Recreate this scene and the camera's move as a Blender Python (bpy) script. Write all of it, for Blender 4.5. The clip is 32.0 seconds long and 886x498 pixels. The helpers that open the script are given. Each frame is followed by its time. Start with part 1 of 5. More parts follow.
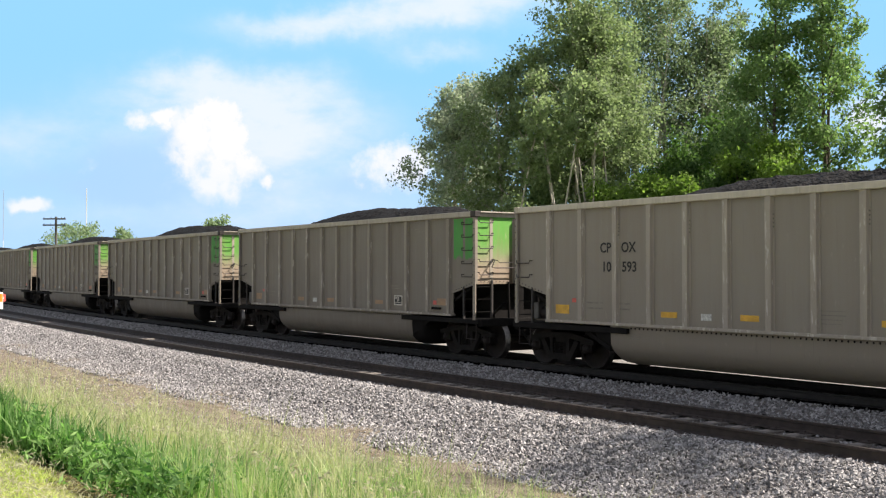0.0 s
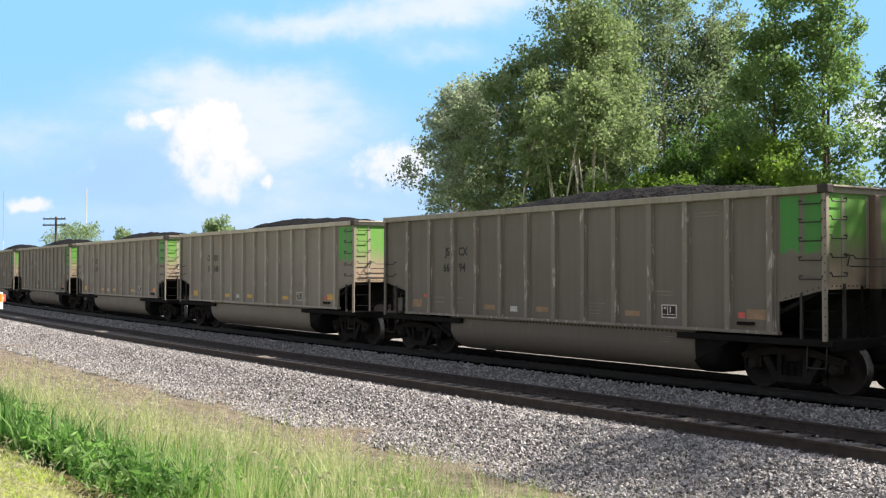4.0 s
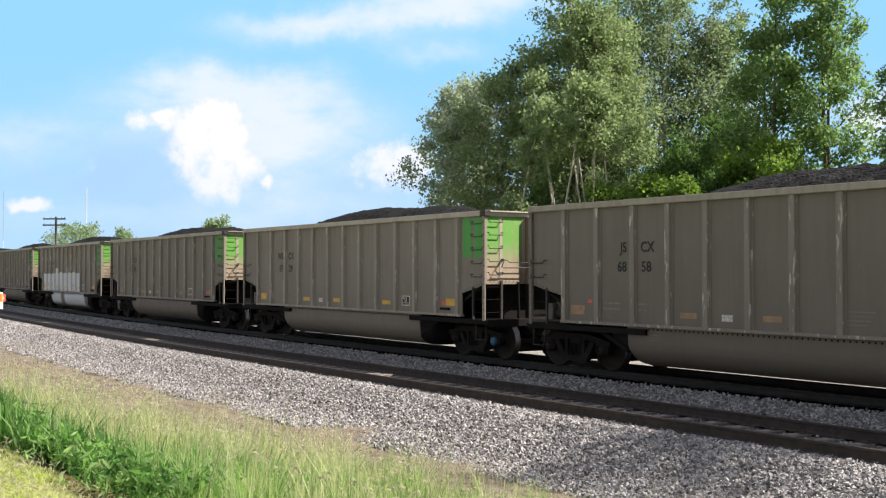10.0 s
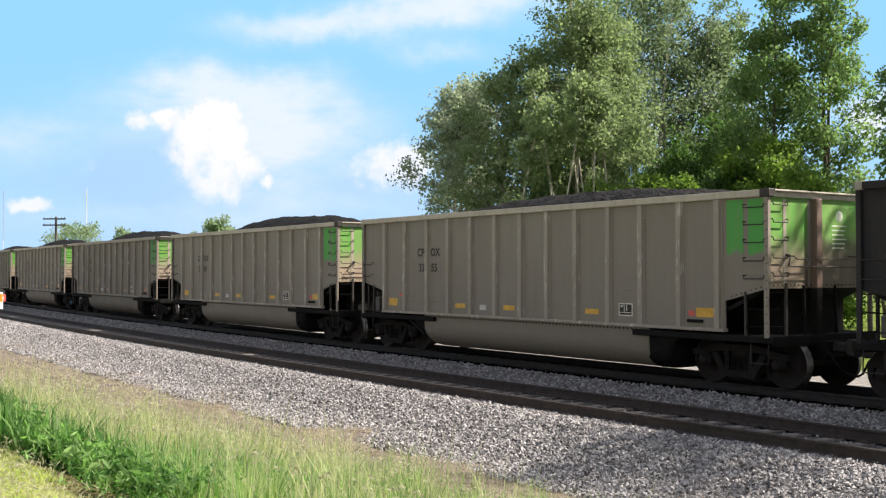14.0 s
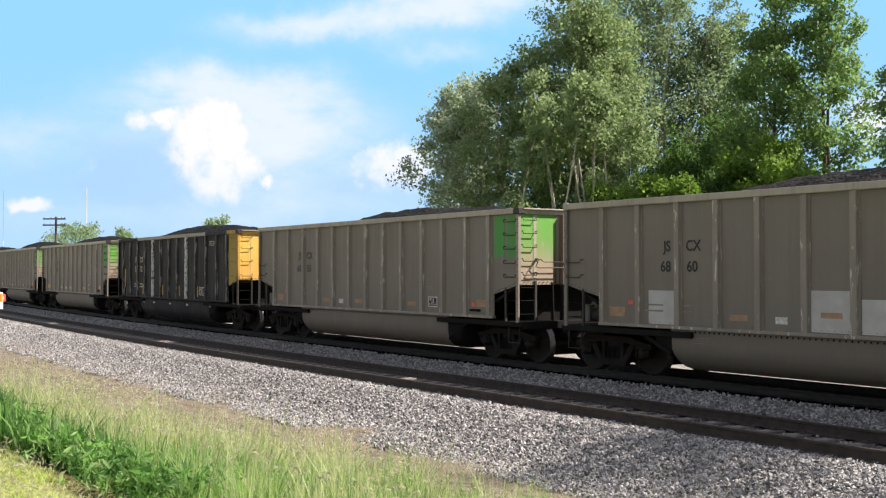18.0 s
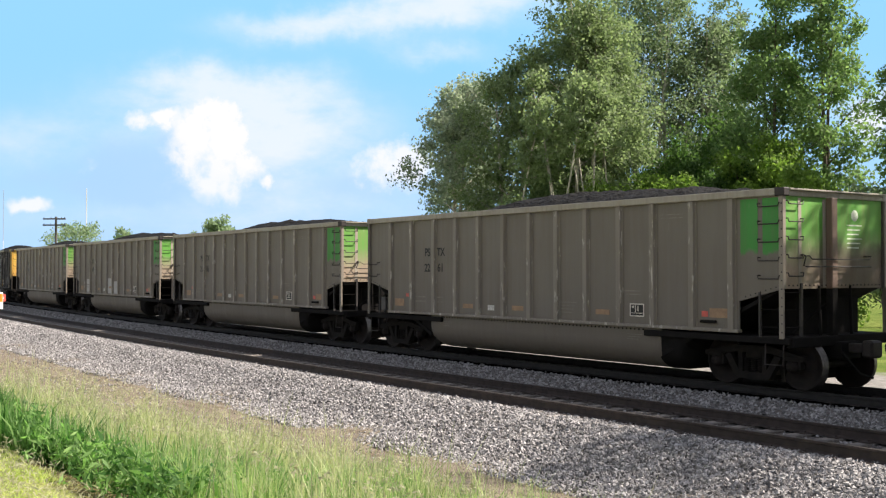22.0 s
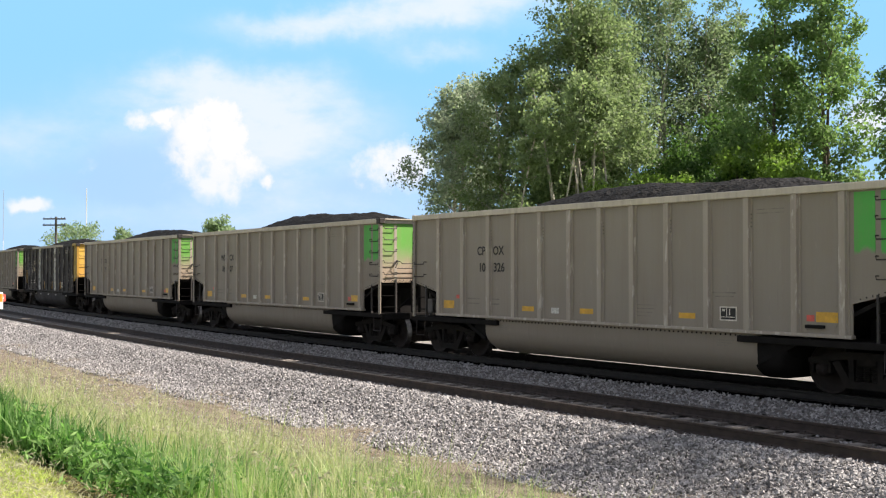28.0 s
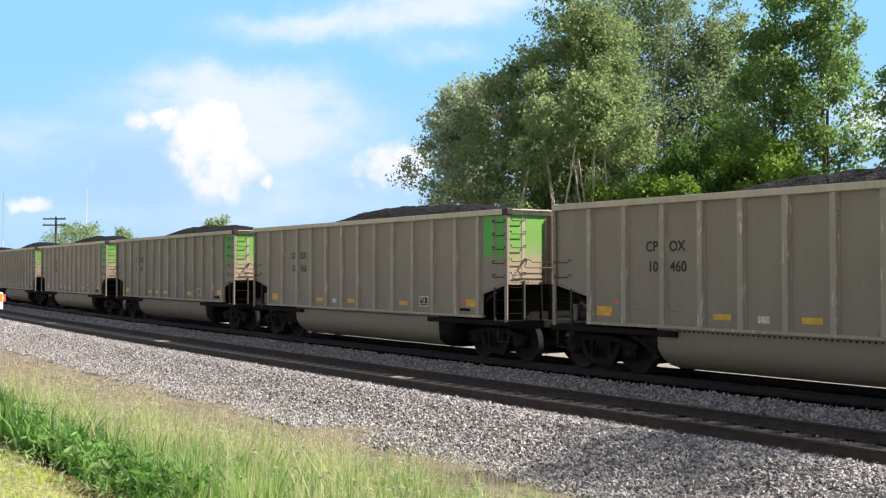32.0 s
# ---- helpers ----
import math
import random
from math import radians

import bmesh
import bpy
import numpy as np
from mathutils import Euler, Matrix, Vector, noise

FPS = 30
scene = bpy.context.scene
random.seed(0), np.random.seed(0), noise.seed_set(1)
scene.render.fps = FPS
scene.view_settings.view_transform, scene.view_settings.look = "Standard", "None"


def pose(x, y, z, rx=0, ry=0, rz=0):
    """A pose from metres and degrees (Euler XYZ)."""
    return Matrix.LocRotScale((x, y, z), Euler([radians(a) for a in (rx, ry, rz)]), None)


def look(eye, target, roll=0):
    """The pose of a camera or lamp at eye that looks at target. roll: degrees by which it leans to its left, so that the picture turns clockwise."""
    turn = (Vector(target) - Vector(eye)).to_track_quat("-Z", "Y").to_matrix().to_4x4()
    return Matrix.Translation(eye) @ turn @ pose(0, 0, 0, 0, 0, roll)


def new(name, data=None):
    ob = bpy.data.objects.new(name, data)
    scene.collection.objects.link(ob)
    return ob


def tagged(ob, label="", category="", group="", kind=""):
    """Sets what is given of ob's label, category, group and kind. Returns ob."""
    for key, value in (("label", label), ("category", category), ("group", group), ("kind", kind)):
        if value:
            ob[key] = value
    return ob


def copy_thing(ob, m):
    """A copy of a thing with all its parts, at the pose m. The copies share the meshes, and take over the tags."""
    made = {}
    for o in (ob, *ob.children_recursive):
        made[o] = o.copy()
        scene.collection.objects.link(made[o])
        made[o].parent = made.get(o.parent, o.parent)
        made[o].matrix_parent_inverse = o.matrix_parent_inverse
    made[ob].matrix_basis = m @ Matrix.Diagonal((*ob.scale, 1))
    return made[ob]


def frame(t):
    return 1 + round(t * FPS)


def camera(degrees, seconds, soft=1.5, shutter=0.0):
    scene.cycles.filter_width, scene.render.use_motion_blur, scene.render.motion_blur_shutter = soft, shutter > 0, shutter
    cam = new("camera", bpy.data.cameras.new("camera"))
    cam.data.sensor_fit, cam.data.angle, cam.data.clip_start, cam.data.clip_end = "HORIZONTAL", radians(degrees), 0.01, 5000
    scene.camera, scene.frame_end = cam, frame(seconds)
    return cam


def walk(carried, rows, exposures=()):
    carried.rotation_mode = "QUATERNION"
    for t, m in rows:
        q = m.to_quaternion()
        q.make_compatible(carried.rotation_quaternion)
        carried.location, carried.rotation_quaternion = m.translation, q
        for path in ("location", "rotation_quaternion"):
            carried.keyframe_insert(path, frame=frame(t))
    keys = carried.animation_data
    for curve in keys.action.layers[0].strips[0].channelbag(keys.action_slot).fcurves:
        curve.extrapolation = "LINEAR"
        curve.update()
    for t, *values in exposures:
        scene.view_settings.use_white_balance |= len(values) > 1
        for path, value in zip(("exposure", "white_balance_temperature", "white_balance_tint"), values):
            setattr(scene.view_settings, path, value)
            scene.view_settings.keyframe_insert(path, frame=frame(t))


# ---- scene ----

EXPO = 1.0
KELVIN = 6800
TINT = 15
SUN_E = 5.0
SKY_S = 0.062
SKY_TINT = (0.95, 0.9, 0.82)
HAZE_COL = (3.8, 6.2, 9.2)
BLUE_COL = (2.5, 5.8, 9.4)
UNDER_COL = (3.5, 5.8, 9.0)
CLOUD_COL = (8.0, 8.3, 8.9)
from functools import lru_cache

# ---- plan ----
# x runs along the line to the right, y away from the camera, z up from the rail tops
EYE_Z = 2.314
YAW = 36.03
TILT = 1.19
FOV = 44.43
SIDE_D = 16.32          # near side of the coal cars at x = 0
CAR_D = 17.92           # middle of the train's track
NEAR_D = 13.62          # middle of the near track
RADIUS = 879.0
YC = SIDE_D + RADIUS    # centre of the curve
CAR_L = 16.236          # coupled length
RAIL_Z = 0.11           # the train's track lies a little higher than the near one
BODY = 14.52


def on_line(s, d, z=0.0):
    """A point s metres down the line (to the left), d metres off the camera, on the curve."""
    a = s / RADIUS
    r = YC - d
    return Vector((-r * math.sin(a), YC - r * math.cos(a), z))


cam = camera(FOV, 32.0, soft=1.25, shutter=0.0)
_y = radians(YAW)
_p = radians(TILT)
AIM = (-math.cos(_y) * math.cos(_p), math.sin(_y) * math.cos(_p), math.sin(_p))
CAM_POSE = look((0, 0, EYE_Z), (AIM[0], AIM[1], EYE_Z + AIM[2]))
walk(cam, [(0, CAM_POSE), (32, CAM_POSE)], exposures=[(0, EXPO, KELVIN, TINT), (32, EXPO, KELVIN, TINT)])

# ---- sun and sky ----
SUN_AZ = radians(54.0)   # from +x towards +y
SUN_EL = radians(43.0)
SUN_DIR = Vector((math.cos(SUN_EL) * math.cos(SUN_AZ), math.cos(SUN_EL) * math.sin(SUN_AZ), math.sin(SUN_EL)))
sun = new("sun", bpy.data.lights.new("sun", "SUN"))
sun.data.energy, sun.data.angle, sun.data.color = SUN_E, radians(0.6), (1.0, 0.95, 0.86)
sun.matrix_world = look(SUN_DIR * 50, (0, 0, 0))


class Nodes:
    """Short ways to add nodes."""

    def __init__(self, tree):
        self.t = tree

    def add(self, kind):
        return self.t.nodes.new(kind)

    def link(self, a, b):
        self.t.links.new(a, b)

    def put(self, sock, v):
        if isinstance(v, bpy.types.NodeSocket):
            self.link(v, sock)
        elif isinstance(v, (tuple, list)) and sock.type == "RGBA" and len(v) == 3:
            sock.default_value = (*v, 1)
        else:
            sock.default_value = v

    def math(self, op, a, b=0.0, c=0.0, clamp=False):
        n = self.add("ShaderNodeMath")
        n.operation, n.use_clamp = op, clamp
        self.put(n.inputs[0], a), self.put(n.inputs[1], b)
        if op in ("MULTIPLY_ADD",):
            self.put(n.inputs[2], c)
        return n.outputs[0]

    def vmath(self, op, a, b=(0, 0, 0)):
        n = self.add("ShaderNodeVectorMath")
        n.operation = op
        self.put(n.inputs[0], a), self.put(n.inputs[1], b)
        return n.outputs["Value"] if op in ("DOT_PRODUCT", "LENGTH", "DISTANCE") else n.outputs[0]

    def noise(self, vec, scale, detail=4.0, rough=0.55, dist=0.0):
        n = self.add("ShaderNodeTexNoise")
        if vec is not None:
            self.link(vec, n.inputs["Vector"])
        n.inputs["Scale"].default_value = scale
        n.inputs["Detail"].default_value = detail
        n.inputs["Roughness"].default_value = rough
        n.inputs["Distortion"].default_value = dist
        return n.outputs["Fac"]

    def ramp(self, v, lo, hi, a=0.0, b=1.0, smooth=True):
        n = self.add("ShaderNodeMapRange")
        n.interpolation_type = "SMOOTHSTEP" if smooth else "LINEAR"
        self.put(n.inputs[0], v)
        for i, q in enumerate((lo, hi, a, b)):
            self.put(n.inputs[1 + i], q)
        return n.outputs[0]

    def mix(self, f, a, b, mode="MIX"):
        n = self.add("ShaderNodeMix")
        n.data_type, n.blend_type = "RGBA", mode
        self.put(n.inputs[0], f), self.put(n.inputs[6], a), self.put(n.inputs[7], b)
        return n.outputs[2]

    def scaled(self, vec, s):
        n = self.add("ShaderNodeMapping")
        self.link(vec, n.inputs[0])
        n.inputs["Scale"].default_value = s
        return n.outputs[0]

    def bump(self, h, strength, dist=0.02):
        n = self.add("ShaderNodeBump")
        n.inputs["Strength"].default_value = strength
        n.inputs["Distance"].default_value = dist
        self.link(h, n.inputs["Height"])
        return n.outputs[0]


def build_world():
    w = bpy.data.worlds.new("sky")
    scene.world = w
    w.use_nodes = True
    N = Nodes(w.node_tree)
    w.node_tree.nodes.clear()
    sky = N.add("ShaderNodeTexSky")
    sky.sky_type, sky.sun_disc = "NISHITA", False
    sky.sun_elevation = SUN_EL
    sky.sun_rotation = math.pi / 2 - SUN_AZ
    sky.air_density, sky.dust_density, sky.ozone_density = 1.0, 0.6, 1.2
    gen = N.add("ShaderNodeTexCoord").outputs["Generated"]
    F = (-math.cos(_y), math.sin(_y), 0)
    R = (math.sin(_y), math.cos(_y), 0)
    fd = N.math("MAXIMUM", N.vmath("DOT_PRODUCT", gen, F), 0.12)
    a = N.math("DIVIDE", N.vmath("DOT_PRODUCT", gen, R), fd)
    e = N.math("DIVIDE", N.vmath("DOT_PRODUCT", gen, (0, 0, 1)), fd)
    for scale, amount in ((12.0, 0.050), (45.0, 0.022)):
        wob = N.noise(gen, scale, 5.0, 0.6)
        wob2 = N.noise(N.vmath("ADD", gen, (3.1, 1.7, 0.4)), scale, 5.0, 0.6)
        a = N.math("ADD", a, N.math("MULTIPLY", N.math("SUBTRACT", wob, 0.5), amount))
        e = N.math("ADD", e, N.math("MULTIPLY", N.math("SUBTRACT", wob2, 0.5), amount * 0.8))
    # clouds: across, up, half width, half height, thickness
    cores = [(-0.206, 0.154, 0.034, 0.014, 0.75), (-0.212, 0.118, 0.042, 0.026, 1.15), (-0.198, 0.084, 0.040, 0.021, 0.75), (-0.282, 0.143, 0.016, 0.009, 0.85),
             (-0.386, 0.060, 0.016, 0.008, 1.2), (-0.050, 0.097, 0.030, 0.020, 1.2), (-0.330, 0.097, 0.012, 0.008, 0.5), (-0.257, 0.146, 0.006, 0.007, 0.8), (-0.158, 0.078, 0.006, 0.005, 0.7), (-0.028, 0.104, 0.016, 0.014, 0.8), (0.40, 0.145, 0.035, 0.025, 0.9), (0.22, 0.14, 0.10, 0.05, 0.5)]
    veils = [(-0.215, 0.172, 0.085, 0.022, 0.85), (-0.205, 0.120, 0.065, 0.040, 0.7), (-0.130, 0.140, 0.075, 0.030, 0.60), (-0.110, 0.227, 0.085, 0.013, 0.85), (-0.030, 0.238, 0.075, 0.010, 0.75),
             (-0.010, 0.203, 0.040, 0.009, 0.6), (0.034, 0.252, 0.085, 0.008, 0.7), (-0.375, 0.125, 0.080, 0.026, 0.55), (-0.25, 0.050, 0.24, 0.022, 0.36), (-0.10, 0.090, 0.07, 0.030, 0.45), (0.22, 0.17, 0.12, 0.06, 0.6)]

    shades = [(-0.285, 0.105, 0.045, 0.022, 1.0), (-0.275, 0.075, 0.060, 0.020, 0.8), (-0.245, 0.122, 0.014, 0.020, 0.8), (-0.360, 0.085, 0.05, 0.012, 0.5), (-0.085, 0.080, 0.04, 0.014, 0.7)]

    def heap(blobs):
        total = None
        for ca, ce, wa, we, k in blobs:
            p = N.math("DIVIDE", N.math("SUBTRACT", a, ca), wa)
            q = N.math("DIVIDE", N.math("SUBTRACT", e, ce), we)
            r = N.math("ADD", N.math("MULTIPLY", p, p), N.math("MULTIPLY", q, q))
            v = N.math("MULTIPLY", N.math("POWER", 2.718, N.math("MULTIPLY", r, -0.7)), k)
            total = v if total is None else N.math("ADD", total, v)
        return total
    # unseen cloud behind the camera, added to brighten and whiten the skylight
    behind = N.ramp(N.vmath("DOT_PRODUCT", gen, F), 0.75, 0.2, 0.0, 1.0)
    far = N.math("MULTIPLY", N.ramp(N.noise(N.scaled(gen, (1, 1, 2.4)), 2.2, 7.0, 0.6), 0.37, 0.67, 0.0, 0.9), behind)
    fbm = N.ramp(N.noise(N.scaled(gen, (1, 1, 2.2)), 16.0, 8.0, 0.6), 0.28, 0.72, 0.55, 1.3, False)
    puff = N.ramp(N.noise(N.vmath("ADD", gen, (1.3, 0.2, 2.2)), 38.0, 6.0, 0.6), 0.30, 0.68, 0.55, 1.2)
    thin = N.ramp(N.math("MULTIPLY", heap(veils), fbm), 0.05, 1.15, 0.0, 0.70)
    thick = N.ramp(N.math("MULTIPLY", heap(cores), puff), 0.16, 0.98, 0.0, 1.0)
    # blue-grey shade on the lower flanks of the clouds
    shade = N.ramp(N.math("MULTIPLY", heap(shades), fbm), 0.1, 1.0, 0.0, 0.85)
    cover = N.math("MAXIMUM", N.math("MAXIMUM", thin, far), N.math("ADD", N.math("MULTIPLY", thick, 0.8), N.math("MULTIPLY", thin, 0.35)))
    cover = N.math("MINIMUM", cover, 1.0)
    up = N.vmath("DOT_PRODUCT", gen, (0, 0, 1))
    ahead = N.ramp(N.vmath("DOT_PRODUCT", gen, F), 0.55, 0.85)
    low = N.mix(N.ramp(up, 0.0, 0.20), HAZE_COL, BLUE_COL)
    lift = N.math("MULTIPLY", N.ramp(up, 0.26, 0.5, 1.0, 0.0), ahead)
    base = N.mix(lift, N.mix(1.0, sky.outputs[0], SKY_TINT, "MULTIPLY"), low)
    # grey-blue undersides low in the sky
    under = N.ramp(N.noise(N.scaled(gen, (1, 1, 2.0)), 12.0, 4.0), 0.40, 0.60, 0.0, 0.55)
    base = N.mix(N.math("MULTIPLY", under, N.ramp(up, 0.02, 0.14, 1.0, 0.0)), base, UNDER_COL)
    cover = N.math("MULTIPLY", cover, N.math("SUBTRACT", 1.0, N.math("MULTIPLY", shade, N.math("SUBTRACT", 1.0, thick))))
    base = N.mix(shade, base, UNDER_COL)
    col = N.mix(cover, base, CLOUD_COL)
    bg = N.add("ShaderNodeBackground")
    N.link(col, bg.inputs[0])
    bg.inputs[1].default_value = SKY_S
    out = N.add("ShaderNodeOutputWorld")
    N.link(bg.outputs[0], out.inputs[0])


build_world()


# ---- materials ----
def principled(name):
    m = bpy.data.materials.new(name)
    m.use_nodes = True
    N = Nodes(m.node_tree)
    b = m.node_tree.nodes["Principled BSDF"]
    return m, N, b


def simple(name, col, rough=0.6, metal=0.0, var=0.12, scale=6.0, bump=0.0, fine=60.0, gloss=0.5):
    """A plain surface with blotches, grain and a little relief."""
    m, N, b = principled(name)
    co = N.add("ShaderNodeTexCoord").outputs["Object"]
    big = N.noise(co, scale, 5.0)
    small = N.noise(co, fine, 3.0)
    f = N.math("ADD", N.math("MULTIPLY", big, 0.7), N.math("MULTIPLY", small, 0.3))
    dark = tuple(c * (1 - 2 * var) for c in col)
    lite = tuple(min(1, c * (1 + 2 * var)) for c in col)
    N.link(N.mix(N.ramp(f, 0.3, 0.7), dark, lite), b.inputs["Base Color"])
    N.link(N.ramp(big, 0.3, 0.7, max(0.05, rough - 0.12), min(1, rough + 0.12)), b.inputs["Roughness"])
    b.inputs["Metallic"].default_value = metal
    b.inputs["Specular IOR Level"].default_value = gloss
    if bump:
        N.link(N.bump(f, bump), b.inputs["Normal"])
    return m


def car_paint(name, col, dirt, tone=True, fade=None, rough=0.55, streak=0.35, soot=None):
    """Weathered car paint: rain streaks, blotches, tone from the car. fade: (colour, z low, z high)."""
    m, N, b = principled(name)
    co = N.add("ShaderNodeTexCoord").outputs["Object"]
    sep = N.add("ShaderNodeSeparateXYZ")
    N.link(co, sep.inputs[0])
    z = sep.outputs[2]
    c = col
    if fade:
        wav = N.math("ADD", z, N.math("MULTIPLY", N.math("SUBTRACT", N.noise(co, 3.0, 4.0), 0.5), 0.35))
        c = N.mix(N.ramp(wav, fade[1], fade[2]), col, fade[0])
    rnd = N.add("ShaderNodeObjectInfo").outputs["Random"]
    off = N.add("ShaderNodeCombineXYZ")
    N.link(N.math("MULTIPLY", rnd, 37.0), off.inputs[0])
    shifted = N.vmath("ADD", co, off.outputs[0])
    streaks = N.noise(N.scaled(shifted, (9.0, 9.0, 0.45)), 1.0, 5.0, 0.6)
    blotch = N.noise(shifted, 0.9, 5.0, 0.6)
    grain = N.noise(shifted, 55.0, 3.0)
    f = N.math("ADD", N.math("MULTIPLY", streaks, 0.55), N.math("MULTIPLY", blotch, 0.45))
    c = N.mix(N.ramp(f, 0.42, 0.66, 0.0, streak), c, dirt)
    c = N.mix(N.ramp(grain, 0.55, 0.75, 0.0, 0.18), c, tuple(0.6 * q for q in dirt))
    thin = N.noise(N.scaled(shifted, (34.0, 34.0, 0.9)), 1.0, 4.0, 0.6)
    c = N.mix(N.ramp(thin, 0.58, 0.72, 0.0, 0.55 * streak), c, tuple(0.55 * q for q in dirt))
    scuff = N.noise(N.scaled(shifted, (7.0, 7.0, 2.0)), 1.3, 6.0, 0.7)
    c = N.mix(N.ramp(scuff, 0.60, 0.70, 0.0, 0.30), c, tuple(min(1.0, 1.5 * q) for q in col))
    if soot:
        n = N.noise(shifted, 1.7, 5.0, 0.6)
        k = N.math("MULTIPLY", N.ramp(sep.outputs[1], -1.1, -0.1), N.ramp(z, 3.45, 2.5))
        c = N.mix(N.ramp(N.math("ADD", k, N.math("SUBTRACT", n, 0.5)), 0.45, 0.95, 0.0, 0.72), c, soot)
    if tone:
        t = N.add("ShaderNodeAttribute")
        t.attribute_type, t.attribute_name = "OBJECT", "tone"
        cc = N.add("ShaderNodeCombineColor")
        for i in range(3):
            N.link(t.outputs["Fac"], cc.inputs[i])
        c = N.mix(1.0, c, cc.outputs[0], "MULTIPLY")
    N.link(c, b.inputs["Base Color"])
    N.link(N.ramp(f, 0.3, 0.7, rough - 0.1, rough + 0.2), b.inputs["Roughness"])
    N.link(N.bump(N.math("ADD", N.math("MULTIPLY", blotch, 1.0), N.math("MULTIPLY", grain, 0.15)), 0.5, 0.03), b.inputs["Normal"])
    return m


BEIGE = (0.203, 0.179, 0.150)
DIRT = (0.20, 0.166, 0.132)
M = {}
M["beige"] = car_paint("beige_paint", BEIGE, DIRT)
M["tub"] = car_paint("tub_paint", (0.190, 0.162, 0.130), DIRT, streak=0.45)
M["green"] = car_paint("green_paint", BEIGE, DIRT, fade=((0.045, 0.33, 0.050), 2.62, 2.72), streak=0.28)
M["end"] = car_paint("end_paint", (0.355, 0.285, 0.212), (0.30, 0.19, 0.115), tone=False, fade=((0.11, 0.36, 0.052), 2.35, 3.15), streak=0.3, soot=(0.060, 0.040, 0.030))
M["post"] = car_paint("post_paint", (0.20, 0.135, 0.105), (0.11, 0.065, 0.05), tone=False)
M["black"] = car_paint("black_paint", (0.0110, 0.0086, 0.0100), (0.0185, 0.0145, 0.0160), tone=False, streak=0.5, rough=0.7)
M["yellow_end"] = car_paint("yellow_paint", (0.68, 0.38, 0.08), (0.42, 0.22, 0.07), tone=False, fade=((0.72, 0.46, 0.08), 2.3, 3.1), streak=0.4, soot=(0.17, 0.07, 0.028))
# the ends' yellow again, darkened: the side's shade is in the colour
M["yellow_side"] = car_paint("shaded_yellow_paint", (0.34, 0.235, 0.036), (0.22, 0.145, 0.035), tone=False, streak=0.5)
M["yellow_post"] = car_paint("yellow_post_paint", (0.045, 0.035, 0.028), (0.03, 0.025, 0.02), tone=False, fade=((0.52, 0.29, 0.045), 1.8, 2.35), streak=0.5)
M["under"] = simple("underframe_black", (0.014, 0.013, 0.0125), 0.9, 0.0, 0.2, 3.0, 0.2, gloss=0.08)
M["iron"] = simple("dark_iron", (0.035, 0.028, 0.026), 0.65, 0.2, 0.25, 8.0, 0.2)
M["truck"] = simple("truck_steel", (0.017, 0.0145, 0.013), 0.85, 0.0, 0.3, 5.0, 0.3, gloss=0.15)
M["tread"] = simple("worn_wheel_steel", (0.16, 0.15, 0.14), 0.42, 1.0, 0.2, 12.0)
M["wheel"] = simple("rusty_wheel", (0.020, 0.015, 0.0135), 0.75, 0.0, 0.25, 8.0, 0.2, gloss=0.25)
M["mark_black"] = simple("black_lettering", (0.011, 0.011, 0.012), 0.6, 0.0, 0.1)
M["mark_tan"] = simple("tan_lettering", (0.46, 0.39, 0.29), 0.6, 0.0, 0.15)
M["mark_white"] = simple("white_lettering", (0.62, 0.58, 0.52), 0.6, 0.0, 0.15)
M["patch_old"] = simple("old_grey_patch", (0.40, 0.395, 0.385), 0.55, 0.0, 0.08, 3.0)
M["patch"] = simple("fresh_grey_patch", (0.53, 0.545, 0.57), 0.5, 0.0, 0.04, 2.0)
M["reflector"] = simple("yellow_reflector", (0.62, 0.34, 0.035), 0.4, 0.0, 0.1)
M["orange_dull"] = simple("faded_reflector", (0.31, 0.195, 0.115), 0.6, 0.0, 0.12)
M["red"] = simple("red_tag", (0.60, 0.10, 0.08), 0.5, 0.0, 0.12)
M["dash"] = simple("worn_white_stripe", (0.50, 0.50, 0.47), 0.6, 0.0, 0.2, 20.0)


def coal_material():
    m, N, b = principled("coal")
    co = N.add("ShaderNodeTexCoord").outputs["Object"]
    v = N.add("ShaderNodeTexVoronoi")
    N.link(co, v.inputs["Vector"])
    v.inputs["Scale"].default_value = 16.0
    n = N.noise(co, 5.0, 6.0, 0.7)
    N.link(N.mix(N.ramp(n, 0.3, 0.7), (0.003, 0.003, 0.003), (0.010, 0.0095, 0.0095)), b.inputs["Base Color"])
    b.inputs["Roughness"].default_value = 0.8
    b.inputs["Specular IOR Level"].default_value = 0.25
    N.link(N.bump(N.math("ADD", v.outputs["Distance"], n), 0.6, 0.04), b.inputs["Normal"])
    return m


M["coal"] = coal_material()


def rust_rail(name, lo, hi):
    m, N, b = principled(name)
    co = N.add("ShaderNodeNewGeometry").outputs["Position"]
    n = N.noise(co, 7.0, 5.0)
    N.link(N.mix(N.ramp(n, 0.3, 0.7), lo, hi), b.inputs["Base Color"])
    b.inputs["Roughness"].default_value = 0.75
    N.link(N.bump(n, 0.2), b.inputs["Normal"])
    return m


